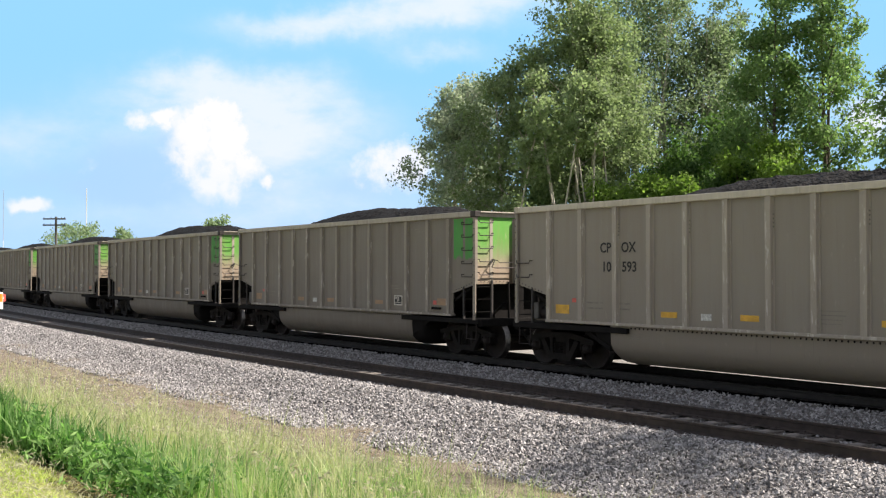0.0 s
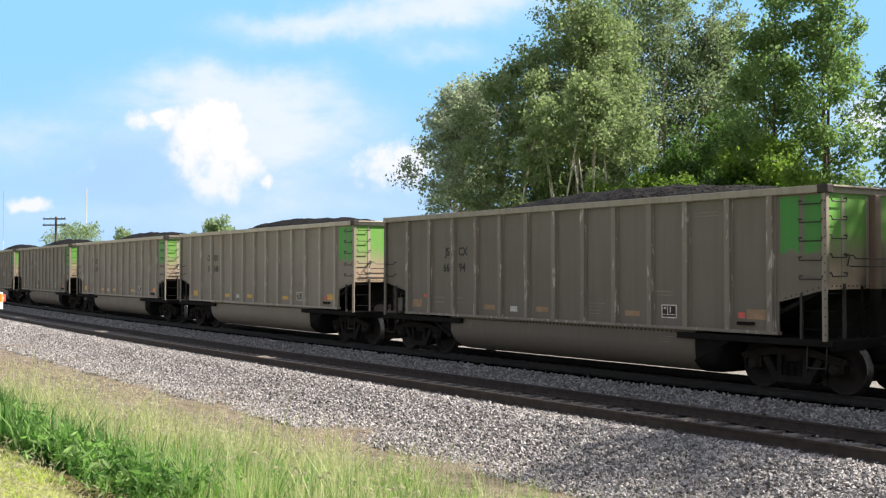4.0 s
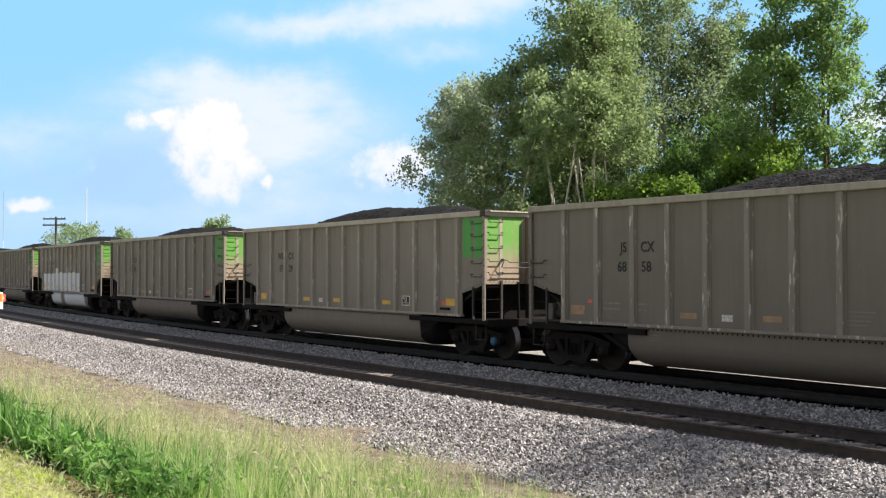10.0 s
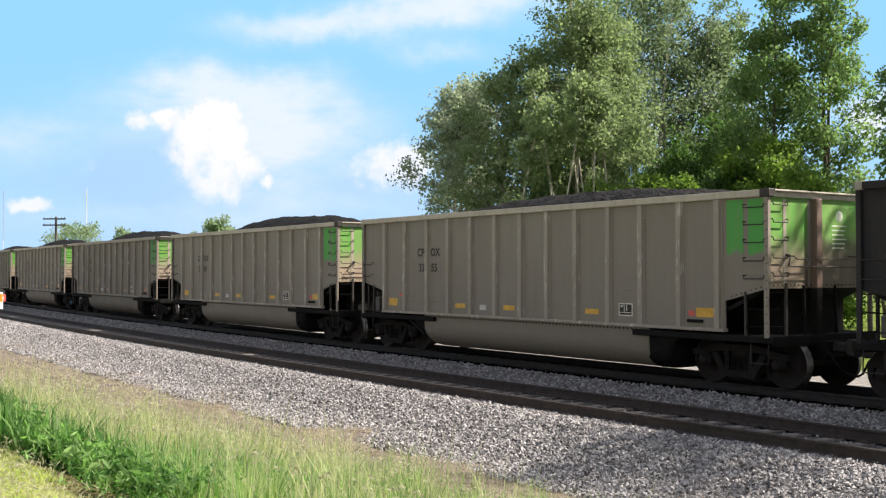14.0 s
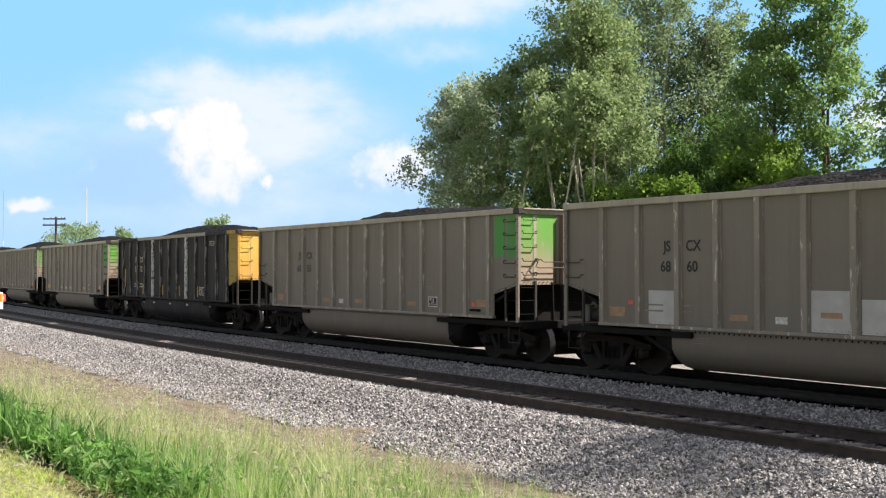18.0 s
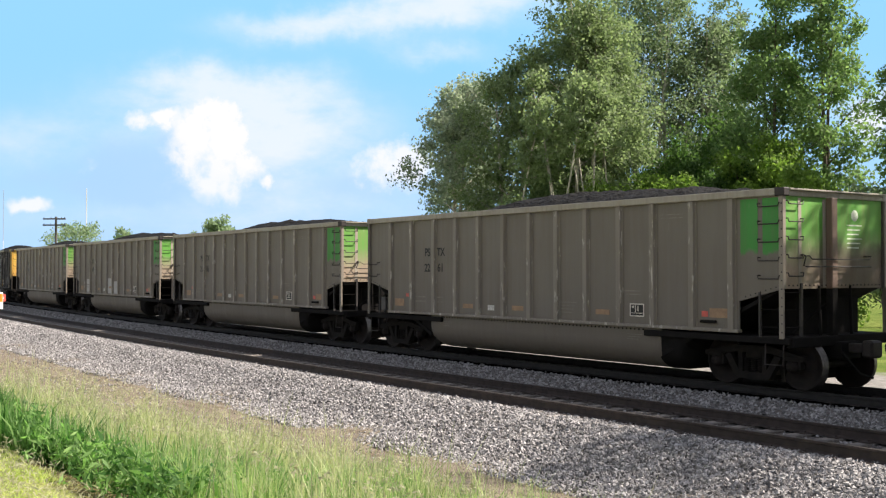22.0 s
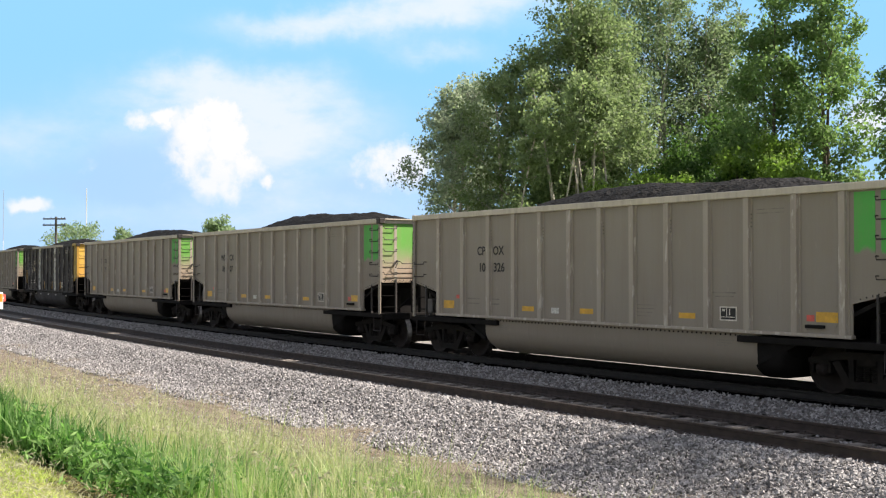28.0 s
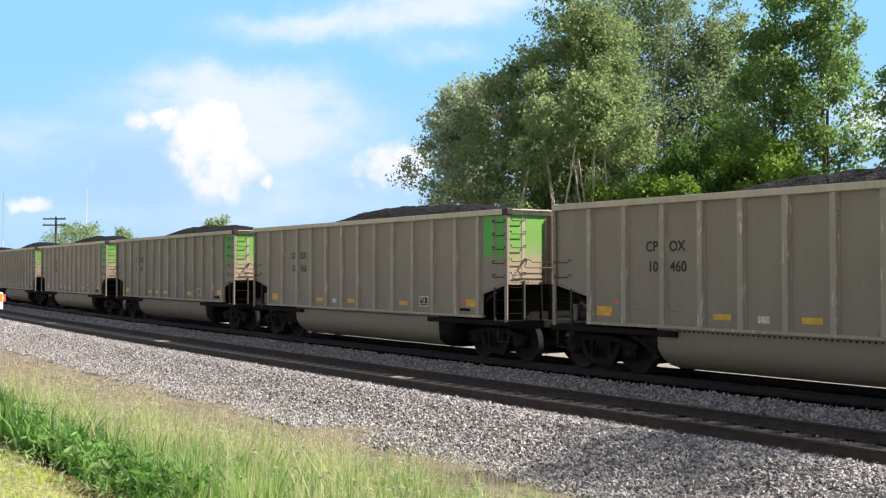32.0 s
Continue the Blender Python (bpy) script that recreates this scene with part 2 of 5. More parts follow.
M["rail"] = rust_rail("rail_steel", (0.026, 0.018, 0.015), (0.052, 0.036, 0.029))
# darker copies of rail and head: the train's shade is put into their colour
M["rail_shaded"] = rust_rail("shade_dark_rail", (0.010, 0.009, 0.009), (0.024, 0.020, 0.019))
M["railhead"] = simple("polished_rail_head", (0.10, 0.085, 0.075), 0.5, 0.6, 0.1, 4.0)
M["head_shaded"] = simple("shade_dark_rail_head", (0.055, 0.05, 0.047), 0.5, 0.6, 0.15, 4.0)
M["tie"] = simple("weathered_tie", (0.22, 0.195, 0.172), 0.9, 0.0, 0.3, 5.0, 0.5)
M["bark"] = simple("pale_bark", (0.46, 0.42, 0.36), 0.9, 0.0, 0.3, 4.0, 0.6)
M["bark_dark"] = simple("brown_bark", (0.12, 0.095, 0.075), 0.9, 0.0, 0.3, 4.0, 0.6)
M["pole"] = simple("weathered_pole_wood", (0.10, 0.095, 0.09), 0.9, 0.0, 0.2, 3.0, 0.3)
M["mast"] = simple("galvanised_mast", (0.62, 0.64, 0.66), 0.5, 0.3, 0.05, 2.0)


def leaf_material(name, a, b_, trans, patch=0.30, wide=0.35):
    m = bpy.data.materials.new(name)
    m.use_nodes = True
    t = m.node_tree
    N = Nodes(t)
    pr = t.nodes["Principled BSDF"]
    g = N.add("ShaderNodeNewGeometry")
    col = N.mix(g.outputs["Random Per Island"], a, b_)
    big = N.noise(g.outputs["Position"], wide, 3.0)
    col = N.mix(N.ramp(big, 0.35, 0.65, 0.0, patch), col, tuple(0.6 * q for q in a))
    N.link(col, pr.inputs["Base Color"])
    pr.inputs["Roughness"].default_value = 0.6
    pr.inputs["Specular IOR Level"].default_value = 0.3
    tr = N.add("ShaderNodeBsdfTranslucent")
    N.link(N.mix(1.0, col, trans, "MULTIPLY"), tr.inputs[0])
    mx = N.add("ShaderNodeMixShader")
    mx.inputs[0].default_value = 0.54
    N.link(pr.outputs[0], mx.inputs[1]), N.link(tr.outputs[0], mx.inputs[2])
    N.link(mx.outputs[0], t.nodes["Material Output"].inputs[0])
    return m


M["leaf"] = leaf_material("cottonwood_leaves", (0.180, 0.250, 0.128), (0.305, 0.375, 0.215), (1.2, 1.28, 0.95))
M["leaf_dark"] = leaf_material("dark_leaves", (0.126, 0.208, 0.086), (0.248, 0.345, 0.155), (1.25, 1.4, 0.95))
M["leaf_grey"] = leaf_material("pale_leaves", (0.140, 0.200, 0.115), (0.275, 0.340, 0.215), (1.15, 1.25, 0.95))
M["leaf_bright"] = leaf_material("bright_shrub_leaves", (0.125, 0.215, 0.045), (0.225, 0.325, 0.085), (1.2, 1.35, 0.8))
M["grass"] = leaf_material("tall_grass_blades", (0.16, 0.34, 0.085), (0.60, 0.69, 0.35), (1.15, 1.2, 0.85), 0.7, 1.1)
M["weed"] = leaf_material("weed_leaves", (0.060, 0.165, 0.042), (0.34, 0.52, 0.19), (1.0, 1.3, 0.75), 0.55, 1.3)
M["straw"] = leaf_material("seed_stems", (0.42, 0.41, 0.27), (0.58, 0.55, 0.40), (1.1, 1.1, 0.9))


def ground_material():
    m, N, b = principled("ground_cover")
    pos = N.add("ShaderNodeNewGeometry").outputs["Position"]
    flat = N.vmath("MULTIPLY", pos, (1, 1, 0))
    d = N.math("SUBTRACT", YC, N.vmath("DISTANCE", flat, (0, YC, 0)))
    wob = N.math("MULTIPLY", N.math("SUBTRACT", N.noise(pos, 0.8, 5.0, 0.6), 0.5), 2.2)
    dw = N.math("ADD", d, wob)
    big = N.noise(pos, 0.5, 6.0, 0.65)
    mid = N.noise(pos, 4.0, 5.0, 0.65)
    fine = N.noise(pos, 40.0, 4.0, 0.7)
    v = N.add("ShaderNodeTexVoronoi")
    N.link(pos, v.inputs["Vector"])
    v.inputs["Scale"].default_value = 26.0
    stone = N.mix(v.outputs["Color"], (0.06, 0.053, 0.05), (0.30, 0.27, 0.25))
    stone = N.mix(0.5, stone, N.mix(fine, (0.09, 0.082, 0.078), (0.32, 0.30, 0.285)))
    dirt = N.mix(N.ramp(mid, 0.3, 0.7), (0.150, 0.126, 0.096), (0.262, 0.226, 0.176))
    dirt = N.mix(N.ramp(fine, 0.4, 0.75, 0.0, 0.4), dirt, (0.40, 0.36, 0.29))
    lawn = N.mix(N.ramp(mid, 0.3, 0.7), (0.22, 0.26, 0.07), (0.46, 0.47, 0.20))
    lawn = N.mix(N.ramp(fine, 0.4, 0.7, 0.0, 0.6), lawn, (0.11, 0.15, 0.035))
    soil = N.mix(N.ramp(mid, 0.35, 0.65), (0.13, 0.10, 0.06), (0.22, 0.19, 0.09))
    road = N.mix(N.ramp(mid, 0.3, 0.7), (0.24, 0.23, 0.215), (0.36, 0.345, 0.325))
    meadow = N.mix(N.ramp(big, 0.3, 0.7), (0.09, 0.15, 0.035), (0.20, 0.24, 0.07))
    c = N.mix(N.ramp(dw, 2.7, 3.2), lawn, soil)
    c = N.mix(N.ramp(dw, 4.8, 6.0), c, dirt)
    streak = N.noise(N.scaled(pos, (0.35, 2.2, 1.0)), 1.4, 5.0, 0.6)
    c = N.mix(N.math("MULTIPLY", N.ramp(streak, 0.48, 0.66, 0.0, 0.6), N.ramp(d, 6.5, 8.0)), c, (0.15, 0.118, 0.085))
    c = N.mix(N.ramp(N.math("ADD", d, N.math("MULTIPLY", wob, 0.4)), 10.2, 11.0), c, stone)
    # the shade under the train is painted into the ground as a near-black band
    train_shade = N.math("MULTIPLY", N.ramp(d, 16.45, 16.7), N.ramp(N.math("ADD", d, N.math("MULTIPLY", wob, 0.08)), 21.35, 21.5, 1.0, 0.0))
    c = N.mix(train_shade, c, (0.0045, 0.004, 0.004))
    c = N.mix(N.ramp(N.math("ADD", d, N.math("MULTIPLY", wob, 0.08)), 21.35, 21.5), c, road)
    c = N.mix(N.ramp(dw, 24.6, 25.6), c, meadow)
    N.link(c, b.inputs["Base Color"])
    b.inputs["Roughness"].default_value = 0.95
    b.inputs["Specular IOR Level"].default_value = 0.0
    h = N.math("ADD", N.math("MULTIPLY", mid, 0.6), N.math("ADD", fine, v.outputs["Distance"]))
    N.link(N.bump(h, 0.7, 0.05), b.inputs["Normal"])
    return m


M["ground"] = ground_material()


def stone_material():
    m, N, b = principled("ballast_stone")
    g = N.add("ShaderNodeNewGeometry")
    n = N.noise(g.outputs["Position"], 30.0, 3.0)
    c = N.mix(g.outputs["Random Per Island"], (0.060, 0.058, 0.058), (0.475, 0.460, 0.455))
    c = N.mix(N.ramp(n, 0.4, 0.7, 0.0, 0.4), c, (0.30, 0.285, 0.275))
    N.link(c, b.inputs["Base Color"])
    b.inputs["Roughness"].default_value = 0.85
    return m


M["stone"] = stone_material()


# ---- mesh helpers ----
class Shape:
    """Collects points and faces for one mesh; materials by index."""

    def __init__(self):
        self.v, self.f, self.mi, self.sm = [], [], [], []

    def add(self, verts, faces, mi=0, smooth=False):
        o = len(self.v)
        self.v += [tuple(q) for q in verts]
        self.f += [tuple(o + i for i in fc) for fc in faces]
        self.mi += [mi] * len(faces)
        self.sm += [smooth] * len(faces)
        return self

    def box(self, x0, x1, y0, y1, z0, z1, mi=0, c=0.0):
        """A box, with chamfered edges where c is set."""
        if c <= 0:
            v = [(x, y, z) for x in (x0, x1) for y in (y0, y1) for z in (z0, z1)]
            return self.add(v, [(0, 1, 3, 2), (4, 6, 7, 5), (0, 4, 5, 1), (2, 3, 7, 6), (0, 2, 6, 4), (1, 5, 7, 3)], mi)
        c = min(c, 0.45 * min(abs(x1 - x0), abs(y1 - y0), abs(z1 - z0)))
        bm = bmesh.new()
        bmesh.ops.create_cube(bm, size=1)
        for q in bm.verts:
            q.co = Vector(((x0 + x1) / 2 + q.co.x * (x1 - x0), (y0 + y1) / 2 + q.co.y * (y1 - y0), (z0 + z1) / 2 + q.co.z * (z1 - z0)))
        bmesh.ops.bevel(bm, geom=bm.edges[:], offset=c, segments=1, affect="EDGES")
        self.from_bm(bm, mi)
        return self

    def from_bm(self, bm, mi=0, smooth=False):
        bm.verts.index_update()
        self.add([q.co for q in bm.verts], [[q.index for q in f.verts] for f in bm.faces], mi, smooth)
        bm.free()

    def prism(self, pts, axis, a, b, mi=0, smooth=False):
        """An outline of (u, v) points swept along axis from a to b. axis 'y': u, v are x, z; 'x': y, z; 'z': x, y."""
        def at(u, v, w):
            return {"y": (u, w, v), "x": (w, u, v), "z": (u, v, w)}[axis]
        n = len(pts)
        v = [at(u, w, a) for u, w in pts] + [at(u, w, b) for u, w in pts]
        self.add(v, [(i, (i + 1) % n, n + (i + 1) % n, n + i) for i in range(n)], mi, smooth)
        self.add(v, [tuple(range(n)), tuple(range(2 * n - 1, n - 1, -1))], mi)
        return self

    def tube(self, pts, r, n=6, mi=0, r2=None, caps=True):
        """A round bar along a line of points, tapering to r2."""
        pts = [Vector(q) for q in pts]
        rings = []
        side = None
        for i, q in enumerate(pts):
            d = (pts[min(i + 1, len(pts) - 1)] - pts[max(i - 1, 0)]).normalized()
            if side is None:
                side = d.orthogonal().normalized()
            side = (side - d * side.dot(d)).normalized()
            up = d.cross(side)
            k = i / (len(pts) - 1)
            rr = r if r2 is None else r + (r2 - r) * k
            rings.append([q + side * (rr * math.cos(2 * math.pi * j / n)) + up * (rr * math.sin(2 * math.pi * j / n)) for j in range(n)])
        v = [q for ring in rings for q in ring]
        f = [(i * n + j, i * n + (j + 1) % n, (i + 1) * n + (j + 1) % n, (i + 1) * n + j) for i in range(len(pts) - 1) for j in range(n)]
        self.add(v, f, mi, True)
        if caps:
            self.add(rings[0], [tuple(range(n - 1, -1, -1))], mi), self.add(rings[-1], [tuple(range(n))], mi)
        return self

    def lathe(self, prof, centre, n=24, mi=0, axis="y"):
        """A profile of (along, radius) points turned round an axis through centre."""
        v = []
        for a, r in prof:
            for j in range(n):
                t = 2 * math.pi * j / n
                p = (r * math.cos(t), a, r * math.sin(t)) if axis == "y" else (a, r * math.cos(t), r * math.sin(t)) if axis == "x" else (r * math.cos(t), r * math.sin(t), a)
                v.append(Vector(p) + Vector(centre))
        f = [(i * n + j, i * n + (j + 1) % n, (i + 1) * n + (j + 1) % n, (i + 1) * n + j) for i in range(len(prof) - 1) for j in range(n)]
        return self.add(v, f, mi, True)

    def mesh(self, name, *mats):
        me = bpy.data.meshes.new(name)
        me.from_pydata(self.v, [], self.f)
        for q in mats:
            me.materials.append(q)
        me.polygons.foreach_set("material_index", self.mi)
        me.polygons.foreach_set("use_smooth", self.sm)
        bm = bmesh.new()
        bm.from_mesh(me)
        bmesh.ops.recalc_face_normals(bm, faces=bm.faces)
        bm.to_mesh(me)
        bm.free()
        return me


def part(name, shape, mats, parent, label="", m=None):
    """Links a shape or a mesh as one object under its thing or part."""
    mats = mats if isinstance(mats, (tuple, list)) else (mats,)
    me = shape if isinstance(shape, bpy.types.Mesh) else shape.mesh(name, *mats)
    ob = new(name, me)
    ob.parent = parent
    if m is not None:
        ob.matrix_basis = m
    return tagged(ob, label)


def fast_mesh(name, co, faces, mat, smooth=False):
    """A large mesh out of arrays; all faces have the same number of corners."""
    co = np.asarray(co, np.float32)
    faces = np.asarray(faces, np.int32)
    k = faces.shape[1]
    me = bpy.data.meshes.new(name)
    me.vertices.add(len(co))
    me.vertices.foreach_set("co", co.ravel())
    me.loops.add(faces.size)
    me.loops.foreach_set("vertex_index", faces.ravel())
    me.polygons.add(len(faces))
    me.polygons.foreach_set("loop_start", np.arange(0, faces.size, k, dtype=np.int32))
    me.polygons.foreach_set("use_smooth", np.full(len(faces), smooth))
    me.materials.append(mat)
    me.update(calc_edges=True)
    me.validate()
    return me


# ---- ground and tracks ----
PROFILE = [(-3000, 0.8), (-300, 0.8), (-12, 0.85), (0, 0.75), (1.8, 0.60), (3.2, 0.30), (4.2, 0.02), (6.0, -0.30), (8.0, -0.52), (9.6, -0.61),
           (10.4, -0.60), (11.0, -0.51), (12.0, -0.215), (12.3, -0.185), (12.8, -0.20), (13.05, -0.225), (14.2, -0.225), (14.45, -0.20), (14.9, -0.18), (15.5, -0.22), (16.3, -0.10), (16.9, -0.045), (17.25, -0.06), (17.9, -0.07), (19.4, -0.07),
           (20.4, -0.20), (22, -0.25), (28, -0.3), (60, -0.5), (300, -0.9), (800, -0.9)]


def ground_z(d):
    return float(np.interp(d, [q[0] for q in PROFILE], [q[1] for q in PROFILE]))


def build_ground():
    ds = sorted(set([q[0] for q in PROFILE] + [float(x) for x in np.arange(-2, 12.4, 0.4)] + [-30, -80, -800, 35, 45, 100]))
    ss = sorted(set([float(x) for x in np.arange(-20, 100, 0.8)] + [float(x) for x in np.arange(100, 420, 12)] + [-q for q in range(30, 400, 20)]
                    + [float(x) for x in np.linspace(430, math.pi * RADIUS, 40)] + [-float(x) for x in np.linspace(410, math.pi * RADIUS, 40)[:-1]]))
    co = []
    for s in ss:
        for d in ds:
            z = ground_z(d)
            if -25 < s < 110 and -5 < d < 11.5:
                k = min(1.0, max(0.0, (11.5 - d) / 2))
                z += k * 0.10 * noise.noise(Vector((s * 0.5, d * 0.7, 0))) + k * 0.03 * noise.noise(Vector((s * 2.5, d * 2.5, 3)))
            co.append(on_line(s, d, z))
    n = len(ds)
    S_ = len(ss)
    f = [(i * n + j, ((i + 1) % S_) * n + j, ((i + 1) % S_) * n + j + 1, i * n + j + 1) for i in range(S_) for j in range(n - 1)]
    co.append((0, YC, -0.9))
    sh = Shape().add(co, f, 0, True)
    sh.add([co[i * n + n - 1] for i in range(S_)] + [co[-1]], [(i, (i + 1) % S_, S_) for i in range(S_)], 0, True)
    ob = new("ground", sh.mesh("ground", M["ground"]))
    tagged(ob, "grassy bank, bare dirt strip and grey ballast bed", "ground", "", "structure")
    return ob


build_ground()

RAIL_PROFILE = [(-0.07, -0.172), (0.07, -0.172), (0.07, -0.160), (0.012, -0.138), (0.009, -0.045), (0.036, -0.035), (0.036, -0.006), (0.030, 0.0),
                (-0.030, 0.0), (-0.036, -0.006), (-0.036, -0.035), (-0.009, -0.045), (-0.012, -0.138), (-0.07, -0.160)]


def rail_mesh(d, name, z0, side, head):
    ss = [float(x) for x in np.arange(-60, 130, 2.0)] + [float(x) for x in np.arange(130, 480, 6.0)]
    n = len(RAIL_PROFILE)
    co = [on_line(s, d + u, z + z0) for s in ss for u, z in RAIL_PROFILE]
    sh = Shape()
    for i in range(len(ss) - 1):
        for j in range(n):
            sh.f.append((i * n + j, i * n + (j + 1) % n, (i + 1) * n + (j + 1) % n, (i + 1) * n + j))
            sh.mi.append(1 if j == 7 else 0)
            sh.sm.append(False)
    sh.v = [tuple(q) for q in co]
    return sh.mesh(name, side, head)


def build_track(name, d, label, s_lo, s_hi, seed, z0=0.0, darkened=False):
    rng = random.Random(seed)
    t = new(name)
    tagged(t, label, "railway track", "railway tracks", "structure")
    for k in (-0.755, 0.755):
        part("rail", rail_mesh(d + k, "rail", z0, *((M["rail_shaded"], M["head_shaded"]) if darkened else (M["rail"], M["railhead"]))), (), t, "steel rail with the train's shade in its colour" if darkened else "rusty brown steel rail with a worn head")
    sh = Shape().box(-0.115, 0.115, -1.3, 1.3, -0.34, -0.168, c=0.012)
    tie = sh.mesh("tie", M["tie"])
    plate = Shape().box(-0.09, 0.09, -0.20, 0.20, -0.168, -0.160).box(-0.03, -0.01, 0.085, 0.105, -0.16, -0.135).box(0.01, 0.03, -0.105, -0.085, -0.16, -0.135)
    plate_me = plate.mesh("tie_plate", M["rail"])
    s = s_lo
    while s < s_hi:
        a = s / RADIUS
        p = on_line(s, d + rng.uniform(-0.03, 0.03), z0 + rng.uniform(-0.012, 0.0))
        o = part("tie", tie, (), t, "", pose(p.x, p.y, p.z, 0, rng.uniform(-0.6, 0.6), math.degrees(-a) + rng.uniform(-0.8, 0.8)))
        if s < 42:
            for k in (-0.755, 0.755):
                q = on_line(s, d + k, z0)
                part("tie_plate", plate_me, (), o, "", o.matrix_basis.inverted() @ pose(q.x, q.y, z0, 0, 0, math.degrees(-a)))
        s += 0.53 + rng.uniform(-0.02, 0.02)
    return t


def build_stones():
    """Loose ballast stones, where the line lies nearest."""
    rng = np.random.default_rng(5)
    base = np.array([(1, 0, 0), (-1, 0, 0), (0, 1, 0), (0, -1, 0), (0, 0, 1), (0, 0, -1)], float)
    tri = np.array([(0, 2, 4), (2, 1, 4), (1, 3, 4), (3, 0, 4), (2, 0, 5), (1, 2, 5), (3, 1, 5), (0, 3, 5)])
    def scatter(name, n, s0, s1, d0, d1, size, lift, power, label):
        s = s0 + (s1 - s0) * rng.random(n) ** power
        d = d0 + (d1 - d0) * rng.random(n)
        if 12.5 < d1 < 12.9:
            edge = 9.85 + 0.45 * np.sin(s * 0.9) + 0.35 * np.sin(s * 2.3 + 1)
            keep = (d > edge) | (rng.random(n) < 0.45 * np.exp((d - edge) * 1.5))
            s, d = s[keep], d[keep]
            n = len(s)
        zz = np.interp(d, [q[0] for q in PROFILE], [q[1] for q in PROFILE])
        a = s / RADIUS
        r = YC - d
        c = np.stack([-r * np.sin(a), YC - r * np.cos(a), zz + lift + 0.012 * rng.standard_normal(n)], 1)
        sc = size * (0.55 + 0.9 * rng.random((n, 1, 1))) * (0.65 + 0.7 * rng.random((n, 1, 3)))
        q = rng.standard_normal((n, 4))
        q /= np.linalg.norm(q, axis=1, keepdims=True)
        w, x, y, z = q.T
        rot = np.stack([1 - 2 * (y * y + z * z), 2 * (x * y - z * w), 2 * (x * z + y * w), 2 * (x * y + z * w), 1 - 2 * (x * x + z * z),
                        2 * (y * z - x * w), 2 * (x * z - y * w), 2 * (y * z + x * w), 1 - 2 * (x * x + y * y)], 1).reshape(n, 3, 3)
        pts = base[None] * sc + 0.25 * size * rng.standard_normal((n, 6, 3))
        pts = np.einsum("nij,nkj->nki", rot, pts) + c[:, None]
        faces = (tri[None] + 6 * np.arange(n)[:, None, None]).reshape(-1, 3)
        me = fast_mesh(name, pts.reshape(-1, 3), faces, M["stone"])
        tagged(new(name, me), label, "ballast", "", "stuff")
    scatter("ballast_stones", 120000, 6, 52, 9.6, 12.80, 0.026, 0.004, 1.5, "loose grey crushed stone on the ballast shoulder")
    scatter("ballast_stones", 26000, 50, 105, 10.2, 12.80, 0.045, 0.004, 1.2, "loose grey crushed stone farther down the line")
    scatter("ballast_stones", 2600, 8, 48, 7.6, 10.4, 0.020, 0.0, 1.2, "scattered pebbles on the dirt strip")
    scatter("ballast_stones", 34000, 6, 48, 14.50, 16.72, 0.026, 0.0, 1.3, "grey crushed stone between the two tracks")
    scatter("ballast_stones", 22000, 46, 125, 14.50, 16.65, 0.045, 0.004, 1.25, "grey crushed stone between the tracks farther off")
    scatter("ballast_stones", 7000, 6, 45, 12.9, 14.3, 0.022, 0.0, 1.2, "dusty crushed stone between the rails")


# ---- coal cars ----
def rung(sh, a, b, out, r=0.013):
    """A bent grab iron from a to b that stands off by out and sags a little."""
    a, b, o = Vector(a), Vector(b), Vector(out)
    dz = Vector((0, 0, -0.06))
    return sh.tube([a, a + o, a + o * 1.05 + dz + (b - a) * 0.04, b + o * 1.05 + dz + (a - b) * 0.04, b + o, b], r, 5)


def wheelset_mesh():
    sh = Shape()
    for k in (-1, 1):
        y = 0.755 * k
        # tread and flange, then the dished plate and hub
        sh.lathe([(y - 0.065 * k, 0.495), (y - 0.045 * k, 0.500), (y - 0.035 * k, 0.475), (y + 0.065 * k, 0.466), (y + 0.070 * k, 0.455)], (0, 0, 0), 32, 1)
        sh.lathe([(y + 0.070 * k, 0.455), (y + 0.066 * k, 0.410), (y + 0.010 * k, 0.385), (y + 0.030 * k, 0.19), (y + 0.080 * k, 0.16), (y + 0.085 * k, 0.08)], (0, 0, 0), 32, 0)
        sh.lathe([(y - 0.065 * k, 0.495), (y - 0.060 * k, 0.400), (y - 0.020 * k, 0.37), (y - 0.040 * k, 0.15), (y - 0.09 * k, 0.08)], (0, 0, 0), 32, 0)
        sh.lathe([(y + 0.08 * k, 0.085), (y + 0.17 * k, 0.085), (y + 0.18 * k, 0.125), (y + 0.36 * k, 0.125), (y + 0.37 * k, 0.10), (y + 0.39 * k, 0.10), (y + 0.39 * k, 0.0)], (0, 0, 0), 18, 0)
        for j in range(3):
            t = 2 * math.pi * j / 3
            sh.box(0.062 * math.cos(t) - 0.016, 0.062 * math.cos(t) + 0.016, y + 0.388 * k if k > 0 else y - 0.405, y + 0.405 if k > 0 else y - 0.388,
                   0.062 * math.sin(t) - 0.016, 0.062 * math.sin(t) + 0.016, 0)
    sh.lathe([(-0.66, 0.08), (0.66, 0.08)], (0, 0, 0), 14, 0)
    return sh.mesh("wheelset", M["wheel"], M["tread"])


